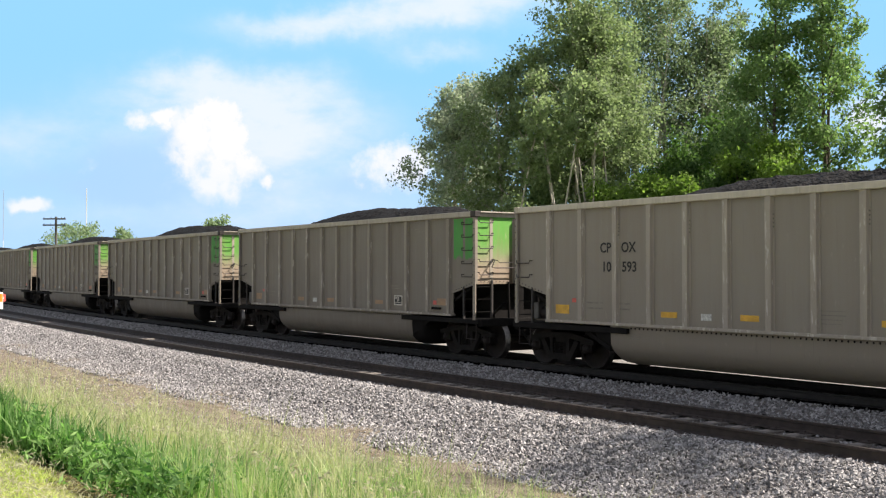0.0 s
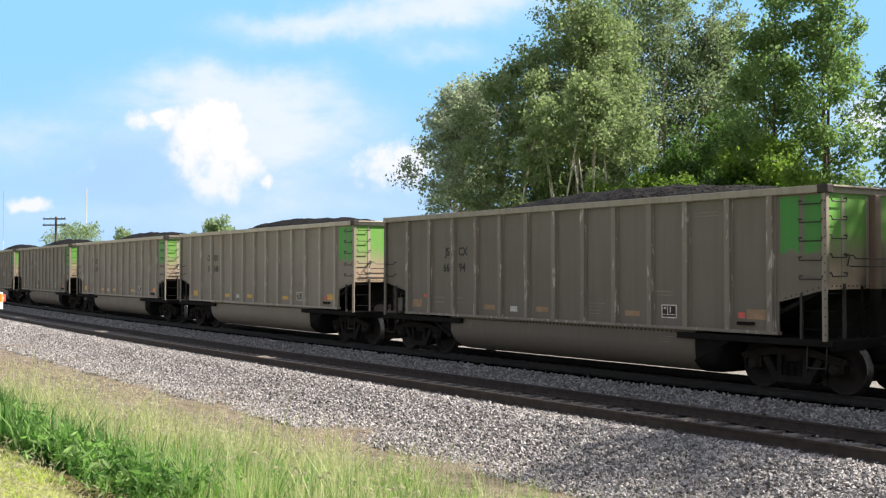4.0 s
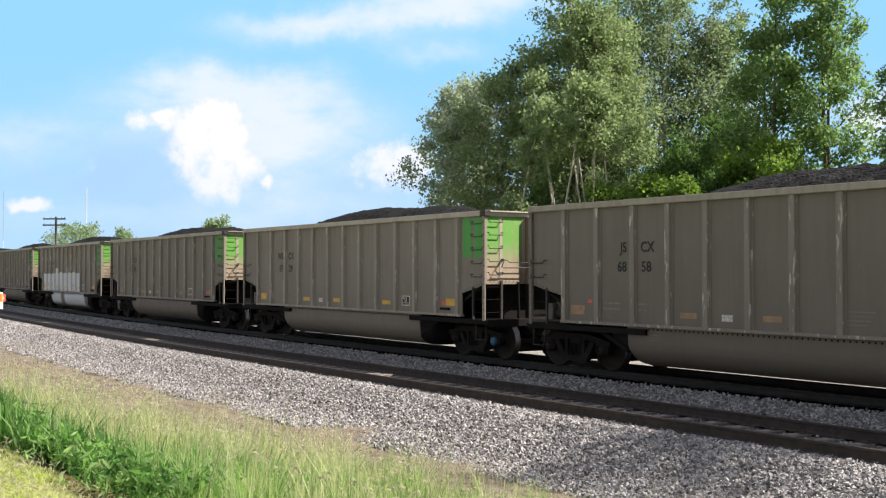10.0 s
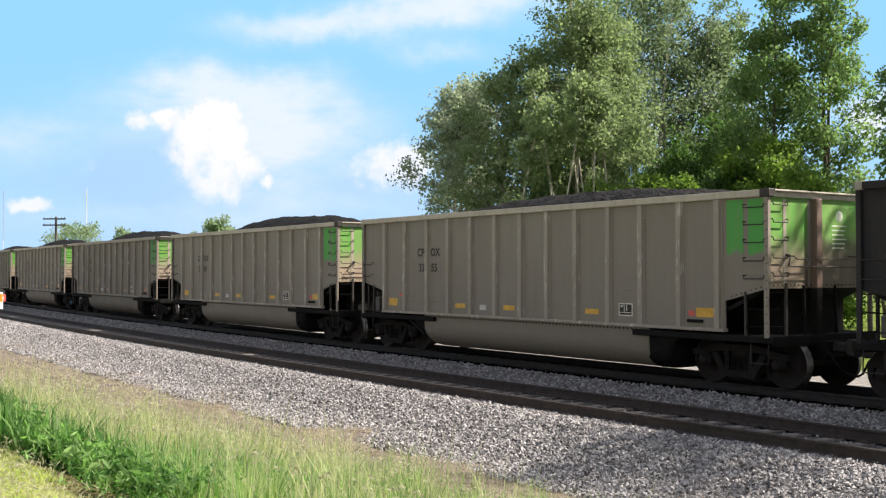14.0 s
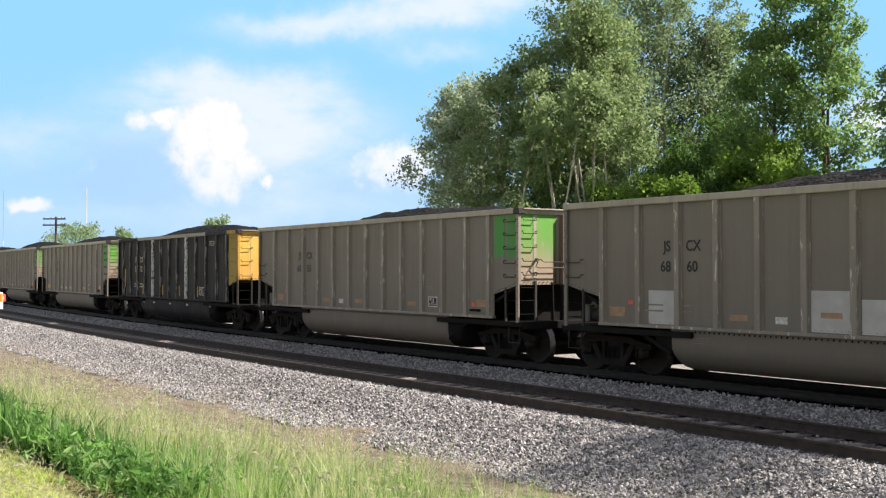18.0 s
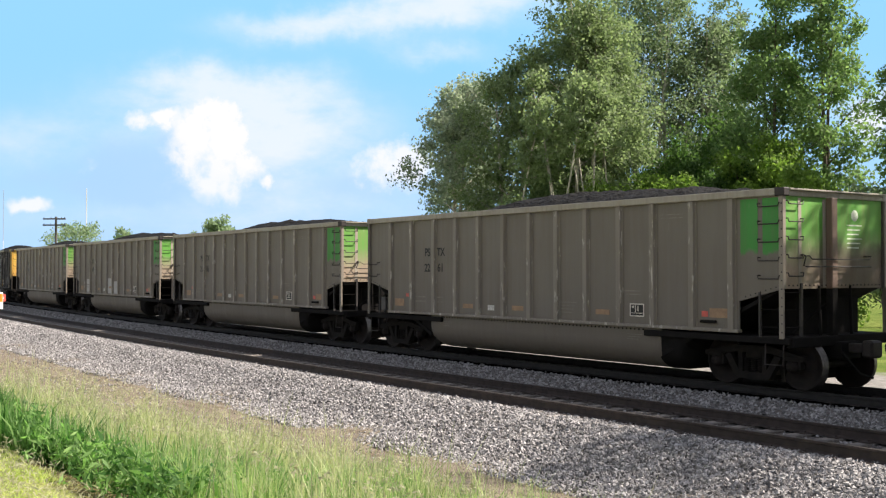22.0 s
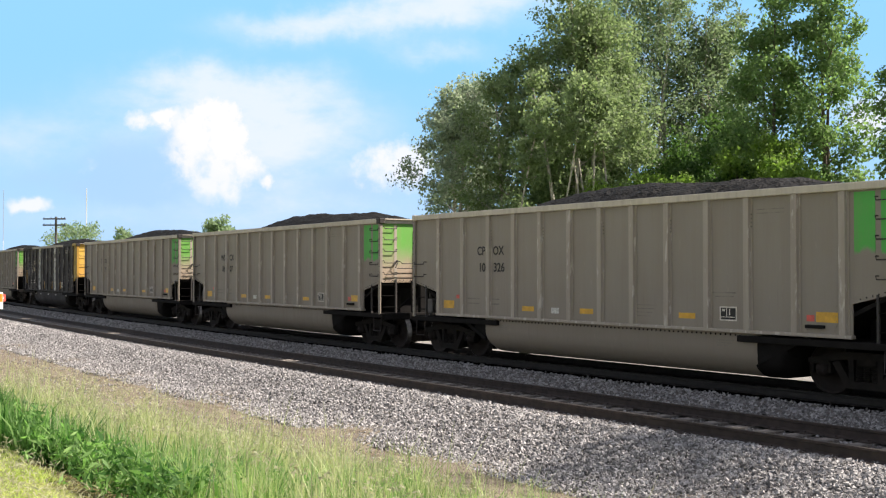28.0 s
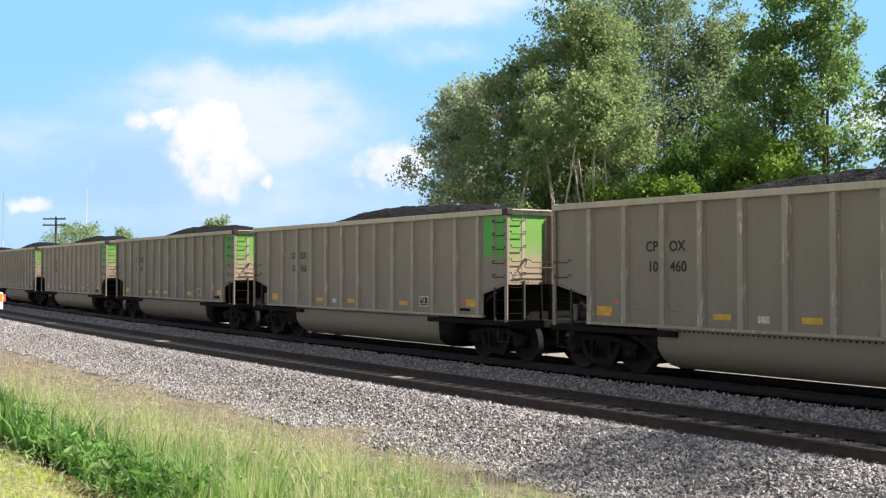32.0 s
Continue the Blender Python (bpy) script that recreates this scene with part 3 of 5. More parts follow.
def side_frame_mesh(k):
    """One cast side frame of a truck; k: which side."""
    sh = Shape()
    y0, y1 = sorted((1.0 * k, 1.13 * k))
    top = [(-1.15, 0.56), (-1.15, 0.66), (-0.70, 0.74), (-0.45, 0.80), (0.45, 0.80), (0.70, 0.74), (1.15, 0.66), (1.15, 0.56), (0.72, 0.62), (0.40, 0.67), (-0.40, 0.67), (-0.72, 0.62)]
    sh.prism(top, "y", y0, y1)
    low = [(-0.66, 0.60), (-0.52, 0.64), (-0.30, 0.30), (0.30, 0.30), (0.52, 0.64), (0.66, 0.60), (0.38, 0.17), (-0.38, 0.17)]
    sh.prism(low, "y", y0, y1)
    for q in (-0.28, 0.28):
        sh.box(q - 0.05, q + 0.05, y0 + 0.005, y1 - 0.005, 0.28, 0.69)
    for q in (-0.89, 0.89):
        sh.box(q - 0.17, q + 0.17, y0 - 0.01, y1 + 0.01, 0.555, 0.66, c=0.015)
        sh.box(q - 0.20, q - 0.15, y0, y1, 0.40, 0.60, c=0.01)
        sh.box(q + 0.15, q + 0.20, y0, y1, 0.40, 0.60, c=0.01)
    return sh.mesh("side_frame", M["truck"])


def spring_mesh(k):
    sh = Shape()
    for x in (-0.15, 0.0, 0.15):
        for z in np.arange(0.31, 0.55, 0.035):
            sh.lathe([(z, 0.06), (z + 0.012, 0.075), (z + 0.024, 0.06)], (x, 1.06 * k, 0), 10, 0, "z")
    sh.box(-0.23, 0.23, 0.99 * k - 0.06, 0.99 * k + 0.06, 0.54, 0.66, c=0.01)
    return sh.mesh("spring_nest", M["truck"])


@lru_cache(None)
def truck_meshes():
    bol = Shape().box(-0.2, 0.2, -1.08, 1.08, 0.55, 0.72, c=0.03).box(-0.25, 0.25, -0.3, 0.3, 0.70, 0.95, c=0.02)
    rig = Shape().prism([(-0.56, 0.15), (-0.47, 0.13), (-0.40, 0.50), (-0.50, 0.54)], "y", -0.85, 0.85).prism([(0.56, 0.15), (0.47, 0.13), (0.40, 0.50), (0.50, 0.54)], "y", -0.85, 0.85)
    for x in (-0.42, 0.42):
        for y in (-0.755, 0.755):
            rig.box(x - 0.05, x + 0.05, y - 0.06, y + 0.06, 0.33, 0.60, c=0.01)
    return {"side_frame": [side_frame_mesh(-1), side_frame_mesh(1)], "spring_nest": [spring_mesh(-1), spring_mesh(1)],
            "bolster": [bol.mesh("bolster", M["truck"])], "brake_beam": [rig.mesh("brake_beam", M["iron"])], "wheelset": wheelset_mesh()}


WHEELS = []


def add_truck(car, x):
    """The truck hangs on its bolster, with its wheelsets as moving parts."""
    ms = truck_meshes()
    t = part("truck", ms["bolster"][0], (), car, "black cast-steel truck", pose(x, 0, RAIL_Z))
    for kind in ("side_frame", "spring_nest", "brake_beam"):
        for me in ms[kind]:
            part(kind, me, (), t)
    for q in (-0.89, 0.89):
        part("wheelset", ms["wheelset"], (), t, "steel wheels with bright worn rims", pose(q, 0, 0.466))
    return t


RIBS = [1.27, 2.33, 3.41, 4.40, 5.38, 6.39, 7.38, 8.35, 9.33, 10.37, 11.34, 12.40, 13.38]
RIBS_BLACK = [0.79, 1.85, 2.93, 3.95, 5.00, 6.04, 7.09, 8.10, 9.14, 10.23, 11.33, 12.44, 13.48]
TOP_Z = 3.825
CHORD_Z = 3.69
CUT_L, CUT_R = 1.20, 13.54      # where the side is cut away over the platforms
LEFT, RIGHT = 0.08, 14.59       # ends of the body


def U(u):
    return u - BODY / 2


def side_outline():
    return [(U(LEFT + 0.02), 2.01), (U(CUT_L), 1.76), (U(CUT_L), 1.2), (U(CUT_R), 1.2), (U(CUT_R), 1.76), (U(RIGHT - 0.02), 2.01), (U(RIGHT - 0.02), 3.72), (U(LEFT + 0.02), 3.72)]


def rivet_rows(sh, pts, r=0.016, out=(0, -1, 0), depth=0.012):
    o = Vector(out)
    for p_ in pts:
        q = Vector(p_)
        n = 6
        s1 = o.orthogonal().normalized()
        s2 = o.cross(s1)
        a = [q + s1 * (r * math.cos(2 * math.pi * j / n)) + s2 * (r * math.sin(2 * math.pi * j / n)) for j in range(n)]
        b = [q + o * depth + (v - q) * 0.6 for v in a]
        sh.add(a + b, [(j, (j + 1) % n, n + (j + 1) % n, n + j) for j in range(n)] + [tuple(range(n, 2 * n))])
    return sh


def coal_mesh(seed, late=0.0, low=0.0):
    """A heaped load: long mound with a lumpy skin."""
    rng = random.Random(seed)
    us = np.linspace(0.25, RIGHT - 0.2, 150)
    ys = np.linspace(-1.47, 1.47, 34)
    j1, j2 = rng.uniform(-0.6, 0.6), rng.uniform(-0.05, 0.07)
    crest = np.interp(us - j1 * 0.6, [0.2, 2.0 + late, 3.3 + late, 4.3 + late, 5.4 + late, 7.2 + late * 0.5, 9.0, 11.2, 12.5, 13.2, 14.3], [3.20, 3.48, 3.84, 4.08 + j2 - low * 0.6, 4.19 + j2 - low, 4.24 + j2 - low, 4.21 - low, 4.14 + j2 * 0.5 - low, 3.99 - low * 0.6, 3.84, 3.4])
    k = np.ones(9) / 9
    crest = np.convolve(np.pad(crest, 4, mode="edge"), k, mode="valid")
    co, n = [], len(ys)
    for i, u_ in enumerate(us):
        for y in ys:
            edge = min(crest[i], 3.62)
            z = edge + (crest[i] - edge) * max(0.0, 1 - abs(y / 1.45) ** 1.7)
            p_ = Vector((u_ + seed * 31.7, y, 0))
            z += 0.05 * noise.noise(p_ * 1.5) + 0.032 * noise.noise(p_ * 4.0) + 0.026 * noise.noise(p_ * 9.0) + 0.013 * rng.uniform(-1, 1)
            co.append((U(u_), y, z))
    f = [(i * n + j, (i + 1) * n + j, (i + 1) * n + j + 1, i * n + j + 1) for i in range(len(us) - 1) for j in range(n - 1)]
    return fast_mesh("coal_load", co, f, M["coal"])


def tub_shape():
    """The rounded belly between the trucks."""
    prof = [(-1.49, 1.22), (-1.49, 0.88), (-1.475, 0.72), (-1.42, 0.585), (-1.32, 0.475), (-1.18, 0.375), (-1.0, 0.335), (1.0, 0.335), (1.18, 0.375), (1.32, 0.475), (1.42, 0.585), (1.475, 0.72), (1.49, 0.88), (1.49, 1.22)]
    stations = [(3.15, 0.89, 0.98), (3.19, 0.925, 0.992), (3.26, 0.962, 0.998), (3.36, 0.99, 1.0), (3.46, 1.0, 1.0), (11.3, 1.0, 1.0), (11.42, 0.99, 0.998), (11.48, 0.96, 0.992), (11.50, 0.93, 0.98)]
    n = len(prof)
    sh = Shape()
    v = [(U(u_), y * b, 1.22 - (1.22 - z) * a) for u_, a, b in stations for y, z in prof]
    sh.add(v, [(i * n + j, i * n + j + 1, (i + 1) * n + j + 1, (i + 1) * n + j) for i in range(len(stations) - 1) for j in range(n - 1)], 0, True)
    m_ = (len(stations) - 1) * n
    sh.add(v, [tuple(range(n)), tuple(range(m_ + n - 1, m_ - 1, -1))], 0)
    return sh


def tub_end_shape(X, near):
    """The black closing bay between belly and wheels; it swells lower at the ladder end."""
    prof = [(-1.47, 1.10), (-1.47, 0.88), (-1.455, 0.72), (-1.40, 0.57), (-1.30, 0.46), (-1.16, 0.37), (-1.0, 0.325), (1.0, 0.325), (1.16, 0.37), (1.30, 0.46), (1.40, 0.57), (1.455, 0.72), (1.47, 0.88), (1.47, 1.10)]
    stations = [(11.33, 1.0), (11.72, 0.99), (11.84, 0.94), (11.94, 0.84), (12.02, 0.70), (12.06, 0.50)] if near else [(11.32, 0.84), (11.50, 0.78), (11.70, 0.66), (11.88, 0.50)]
    n = len(prof)
    v = [(X(u_), y, 1.10 - (1.10 - z) * a) for u_, a in stations for y, z in prof]
    sh = Shape().add(v, [(i * n + j, i * n + j + 1, (i + 1) * n + j + 1, (i + 1) * n + j) for i in range(len(stations) - 1) for j in range(n - 1)], 0, True)
    m_ = (len(stations) - 1) * n
    return sh.add(v, [tuple(range(n)), tuple(range(m_ + n - 1, m_ - 1, -1))], 0)


def part_stuff(name, shape, mats, parent, label=""):
    """A part of many pieces too small to pick apart."""
    return tagged(part(name, shape, mats, parent, label), kind="stuff")


def build_car(kind):
    """One hopper-bottomed coal car; kind: beige or black."""
    black = kind == "black"
    paint = M["black"] if black else M["beige"]
    car = new("coal_car")
    # walls
    inner = Shape().prism(side_outline(), "y", -1.53, -1.50)
    part("side_wall", inner, paint, car)
    far = Shape().prism(side_outline(), "y", 1.50, 1.53)
    part("side_wall", far, paint, car)
    # ribs: flanged hat section on the near side
    def rib_shape():
        s = Shape().prism([(-0.105, -1.531), (-0.105, -1.542), (-0.078, -1.542), (-0.062, -1.602), (0.062, -1.602), (0.078, -1.542), (0.105, -1.542), (0.105, -1.531)], "z", 1.21, CHORD_Z)
        return s.mesh("rib", M["rib"])
    rib_me = rib_shape()
    if black:
        w = Shape().prism([(-0.105, -1.531), (-0.105, -1.542), (-0.078, -1.542), (-0.062, -1.602), (0.062, -1.602), (0.078, -1.542), (0.105, -1.542), (0.105, -1.531)], "z", 1.21, CHORD_Z)
        worn = w.mesh("rib", M["worn_black"])
        white = w.mesh("rib", M["worn_white"])
    for i, r in enumerate(RIBS_BLACK if black else RIBS):
        me = rib_me
        if black:
            me = white if i in (4, 8) else worn
        part("rib", me, (), car, "flaking white-painted rib" if black and i in (4, 8) else "", pose(U(r), 0, 0))
        part("rib", me, (), car, "", pose(U(r), 0, 0, 0, 0, 180))
    # chords and sills
    chord = (M["chord_black"] if black else M["chord"])
    for k in (-1, 1):
        y0, y1 = sorted((1.47 * k, 1.62 * k))
        if black:
            # bare black at the first bays, dusty beyond, yellow over the ladder
            for u0, u1, mt in ((LEFT, 3.05, paint), (3.05, 11.4, chord), (11.4, 13.56, paint), (13.56, RIGHT, M["yellow_side"])):
                part("top_chord", Shape().box(U(u0), U(u1), y0, y1, CHORD_Z, TOP_Z, c=0.012), mt, car, "worn top chord")
        else:
            part("top_chord", Shape().box(U(LEFT), U(RIGHT), y0, y1, CHORD_Z, TOP_Z, c=0.012), chord, car, "dusty rolled top chord")
        y0, y1 = sorted((1.46 * k, 1.605 * k))
        part("side_sill", Shape().box(U(CUT_L - 0.03), U(CUT_R + 0.02), y0, y1, 1.165, 1.228, c=0.01), M["rib"] if not black else paint, car)
    for q in (0, 1):
        x0, x1 = (U(RIGHT - 0.16), U(RIGHT - 0.01)) if q else (U(LEFT + 0.01), U(LEFT + 0.16))
        end_chord = part("top_chord", Shape().box(x0, x1, -1.46, 1.46, CHORD_Z, TOP_Z - 0.035), chord if not (black and q) else M["yellow_end"], car)
        x0, x1 = (U(RIGHT - 0.16), U(RIGHT + 0.06)) if q else (U(LEFT - 0.04), U(LEFT + 0.16))
        part("flange", Shape().box(x0, x1, -1.46, 1.46, TOP_Z - 0.035, TOP_Z - 0.002, c=0.006), chord, end_chord, "bright worn top flange")
        part("chord_cap", Shape().box(U(RIGHT - 0.17) if q else U(LEFT - 0.01), U(RIGHT + 0.05) if q else U(LEFT + 0.14), -1.628, -1.455, CHORD_Z - 0.01, TOP_Z + 0.008, c=0.015), M["iron"] if q else chord, car)
    # belly and underframe
    tub_m = M["black"] if black else M["tub"]
    part("tub", tub_shape(), tub_m, car, "rounded belly between the trucks")
    part_stuff("rivet_strip", rivet_rows(Shape(), [(U(u_), -1.492, 1.12) for u_ in np.arange(3.80, 11.1, 0.12)], 0.022), M["under"], car)
    part("center_sill", Shape().box(U(-0.35), U(BODY + 0.35), -0.30, 0.30, 0.70, 1.02, c=0.02), M["under"], car)
    for q in (0, 1):
        sx = 1 if q else -1
        def X(u_):
            return sx * U(u_) + (RIGHT - BODY if q else LEFT - 0.01)
        lo, hi = sorted((X(11.03) if q else X(10.84), X(14.62)))
        plat = Shape().box(lo, hi, -1.58, 1.58, 1.0, 1.12, c=0.01)
        lo, hi = sorted((X(14.50), X(14.66)))
        plat.box(lo, hi, -1.5, 1.5, 0.94, 1.13, c=0.015)
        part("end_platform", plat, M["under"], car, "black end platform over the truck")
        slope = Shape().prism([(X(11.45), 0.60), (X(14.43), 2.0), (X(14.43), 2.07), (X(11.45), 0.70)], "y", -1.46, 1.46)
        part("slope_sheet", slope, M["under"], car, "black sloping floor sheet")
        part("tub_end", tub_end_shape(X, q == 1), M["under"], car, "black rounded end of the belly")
        lo, hi = sorted((X(14.42), X(14.46)))
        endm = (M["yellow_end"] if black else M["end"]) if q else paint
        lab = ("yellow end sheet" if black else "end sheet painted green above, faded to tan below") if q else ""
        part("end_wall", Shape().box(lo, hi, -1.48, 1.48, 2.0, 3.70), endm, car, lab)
        lo, hi = sorted((X(14.46), X(14.475)))
        part_stuff("end_rivets", rivet_rows(Shape(), [(hi if q else lo, y, 2.06) for y in np.arange(-1.38, 1.4, 0.12)], 0.018, (sx, 0, 0)), M["iron"] if q else paint, car)
        for k in (-1, 1):
            y0, y1 = sorted((1.50 * k, 1.60 * k))
            lo, hi = sorted((X(14.42), X(BODY)))
            post = Shape().box(lo, hi, y0, y1, 2.0, CHORD_Z, c=0.012)
            # below the end sheet only the outer flange runs down to the platform
            post.box(lo, hi, *sorted((1.55 * k, 1.60 * k)), 1.10, 2.01, c=0.010)
            post = part("corner_post", post, (M["yellow_post"] if black else M["corner"]) if q else paint, car)
            dots = [((lo + hi) / 2 + 0.02 * sx, y0 if k < 0 else y1, z) for z in np.arange(1.22, 3.6, 0.155)]
            part_stuff("post_rivets", rivet_rows(Shape(), dots, 0.015, (0, k, 0), 0.01), M["iron"], post)
        # rivets along the cut-away edge
        edge = [(X(13.62 + 0.115 * j), -1.531, 1.845 + 0.0305 * j) for j in range(8)]
        part_stuff("edge_rivets", rivet_rows(Shape(), edge, 0.016), M["iron"], car)
        lo, hi = sorted((X(14.46), X(14.60)))
        cp = Shape().box(lo, hi, -0.28, -0.10, 2.0, CHORD_Z, c=0.015)
        # below the end sheet the post takes the black underframe colour
        part("center_post_foot", Shape().box(lo, hi, -0.28, -0.10, 1.10, 1.998, c=0.015), M["under"], car, "black foot of the center post")
        part("center_post", cp, (M["yellow_post"] if black else M["post"]) if q else paint, car, "rust-stained center post")
        # coupler, draft box and hose
        lo, hi = sorted((X(14.6), X(15.22)))
        cpl = Shape().box(lo, hi, -0.09, 0.09, 0.82, 0.99, c=0.02)
        a, b = sorted((X(15.12), X(15.35)))
        cpl.box(a, b, -0.18, 0.16, 0.74, 1.06, c=0.04)
        part("coupler", cpl, M["iron"], car, "rusty knuckle coupler")
        part("air_hose", Shape().tube([(X(14.9), -0.42, 0.85), (X(15.05), -0.42, 0.70), (X(15.2), -0.36, 0.48), (X(15.4), -0.22, 0.40)], 0.022, 6), M["under"], car, "black rubber air hose")
        # grab irons
        zs = (3.56, 3.24, 2.91, 2.57, 2.24) if q else (2.57, 2.24)
        if black and q:
            zs = (3.57, 3.16, 2.69, 2.17)
        for z in zs:
            part("grab_iron", rung(Shape(), (X(13.96), -1.53, z), (X(14.44), -1.53, z), (0, -0.08, 0), 0.012), M["yellow_side"] if black and q else M["iron"], car)
        for z in ((3.60, 3.20, 2.73, 2.21) if black else (3.60, 3.28, 2.95, 2.62, 2.29)) if q else ():
            part("grab_iron", rung(Shape(), (X(14.46), -1.47, z), (X(14.46), -1.03, z), (0.075 * sx, 0, 0), 0.012), M["iron"], car)
        if q:
            # bare strips behind the end ladder and beside the posts
            for y0, y1 in ((-1.09, -1.0), (-0.37, -0.285)):
                part("end_strip", Shape().box(X(14.458), X(14.468), y0, y1, 2.02, 3.66), M["strip_y"] if black else M["strip"], car, "unpainted upright strip")
        if q and not black:
            part("long_grab_iron", rung(Shape(), (X(14.46), -0.98, 2.60), (X(14.46), 0.9, 2.60), (0.16 * sx, 0, 0), 0.011), M["iron"], car)
            lever = [(X(14.47), -0.98, 2.63), (X(14.58), -1.02, 2.60), (X(14.62), -1.14, 2.42), (X(14.63), -1.06, 2.405), (X(14.63), 0.9, 2.405), (X(14.50), 1.0, 2.405)]
            part("uncoupling_lever", Shape().tube(lever, 0.014, 6), M["iron"], car, "dark bent uncoupling lever")
        # lower ladders below the cut-away corner
        for u_ in (13.95,):
            lo, hi = sorted((X(u_ - 0.02), X(u_ + 0.02)))
            part("ladder_stile", Shape().box(lo, hi, -1.55, -1.50, 1.10, 1.93), M["stile_y"] if black else M["stile"], car)
        lo, hi = sorted((X(14.45), X(14.50)))
        part("ladder_stile", Shape().box(lo, hi, -1.06, -1.01, 1.10, 2.1), M["stile_y"] if black else M["stile"], car)
        for z in (1.30, 1.62, 1.93):
            part("ladder_rung", Shape().tube([(X(14.47), -1.48, z), (X(14.47), -1.03, z)], 0.010, 5), M["under"], car)
            if z < 1.9:
                part("ladder_rung", Shape().tube([(X(13.95), -1.525, z), (X(14.44), -1.525, z)], 0.009, 5), M["under"], car)
        for y in (-0.5, 0.45):
            part("end_brace", Shape().tube([(X(14.5), y, 1.1), (X(14.46), y, 2.05)], 0.03, 6), M["under"], car)
        # step below the corner
        st = Shape().tube([(X(14.05), -1.5, 1.0), (X(14.05), -1.52, 0.62), (X(14.45), -1.52, 0.62), (X(14.45), -1.5, 1.0)], 0.016, 5)
        part("sill_step", st, M["iron"], car)
        # black panels are added below the slope to make the gap look dark
        if q:
            part("brake_lever", Shape().tube([(X(14.2), -0.9, 1.15), (X(14.3), -0.5, 1.5), (X(14.45), -0.1, 1.75)], 0.035, 6), M["under"], car)
            part("gap_panel", Shape().prism([(X(13.2), 1.12), (X(14.05), 1.12), (X(14.05), 1.86), (X(13.2), 1.46)], "y", -0.62, 1.3), M["under"], car, "black panel added to darken the gap under the slope")
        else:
            part("gap_panel", Shape().prism([(X(13.2), 1.12), (X(13.9), 1.12), (X(13.9), 1.80), (X(13.2), 1.46)], "y", -0.62, 1.3), M["under"], car)
        if not q:
            br = Shape().box(X(14.26), X(14.02), -1.30, -1.10, 1.2, 1.58, c=0.02)
            part("brake_cylinder", Shape().lathe([(-0.25, 0.0), (-0.25, 0.15), (0.22, 0.15), (0.25, 0.0)], (X(13.75), -1.1, 1.35), 14, 0, "x"), M["iron"], car)
            part("valve_box", br, M["valve"], car, "light grey valve box on the end platform")
    # bolt heads along the foot of the side, hand-hold slots on some ribs, marks on the end
    bolts = [(U(u_), -1.531, 1.285) for u_ in np.arange(1.30, 13.45, 0.135) if min(abs(u_ - r) for r in (RIBS_BLACK if black else RIBS)) > 0.12]
    bolts += [(U(u_), -1.531, z) for u_ in (1.43, 13.22) for z in np.arange(1.36, 1.75, 0.09)]
    part_stuff("side_bolts", rivet_rows(Shape(), bolts, 0.011), paint, car)
    slots = Shape()
    for r, z0 in zip((RIBS_BLACK if black else RIBS)[2:11:2], (3.30, 3.30, 3.34, 3.32, 3.36)):
        for j in range(4):
            slots.box(U(r) + 0.080, U(r) + 0.104, -1.552, -1.542, z0 - j * 0.075, z0 + 0.03 - j * 0.075)
    part_stuff("slotting", slots, M["faint"] if not black else M["iron"], car)
    if not black:
        face = U(RIGHT - 0.06)
        em = Shape().lathe([(face, 0.0), (face + 0.005, 0.10), (face, 0.11)], (0, 0.62, 3.38), 16, 0, "x")
        for j in range(6):
            em.box(face - 0.002, face + 0.004, 0.38, 0.84 - 0.05 * (j % 3), 3.18 - j * 0.085, 3.205 - j * 0.085)
        part_stuff("end_lettering", em, M["end_faint"], car)
    # coloured panel by the ladder
    if black:
        pts = [(U(13.60), 1.785), (U(14.53), 2.005), (U(14.53), CHORD_Z), (U(13.60), CHORD_Z)]
        part("side_panel", Shape().prism(pts, "y", -1.535, -1.531), M["yellow_side"], car, "yellow painted corner panel")
    else:
        for u0, u1 in ((13.58, 13.98), (14.09, 14.47)):
            part("side_panel", Shape().box(U(u0), U(u1), -1.535, -1.531, 2.60, 3.66), M["green"], car, "green sprayed corner panel")
    add_truck(car, U(1.12)), add_truck(car, U(13.50))
    return car


def decal(sh, u0, u1, z0, z1, y=-1.536):
    return sh.box(U(u0), U(u1), y, y + 0.004, z0, z1)


@lru_cache(None)
def text_mesh(s, size, black):
    cu = bpy.data.curves.new("lettering", "FONT")
    cu.body, cu.size, cu.extrude, cu.resolution_u = s, size, 0.001, 3
    cu.offset = 0.0055
    ob = bpy.data.objects.new("lettering", cu)
    me = bpy.data.meshes.new_from_object(ob)
    me.name = "lettering"
    bpy.data.objects.remove(ob)
    me.materials.clear()
    me.materials.append(M["mark_tan"] if black else M["mark_black"])
    w = max([q.co.x for q in me.vertices] or [0])
    return me, w


def put_text(car, s, u, z, size, black, right=False, wide=1.0):
    me, w = text_mesh(s, size, black)
    if right:
        u -= w * wide
    ob = part("lettering", me, (), car, "", pose(U(u), -1.5385, z, 90, 0, 0) @ Matrix.Diagonal((wide, 1, 1, 1)))
    return ob


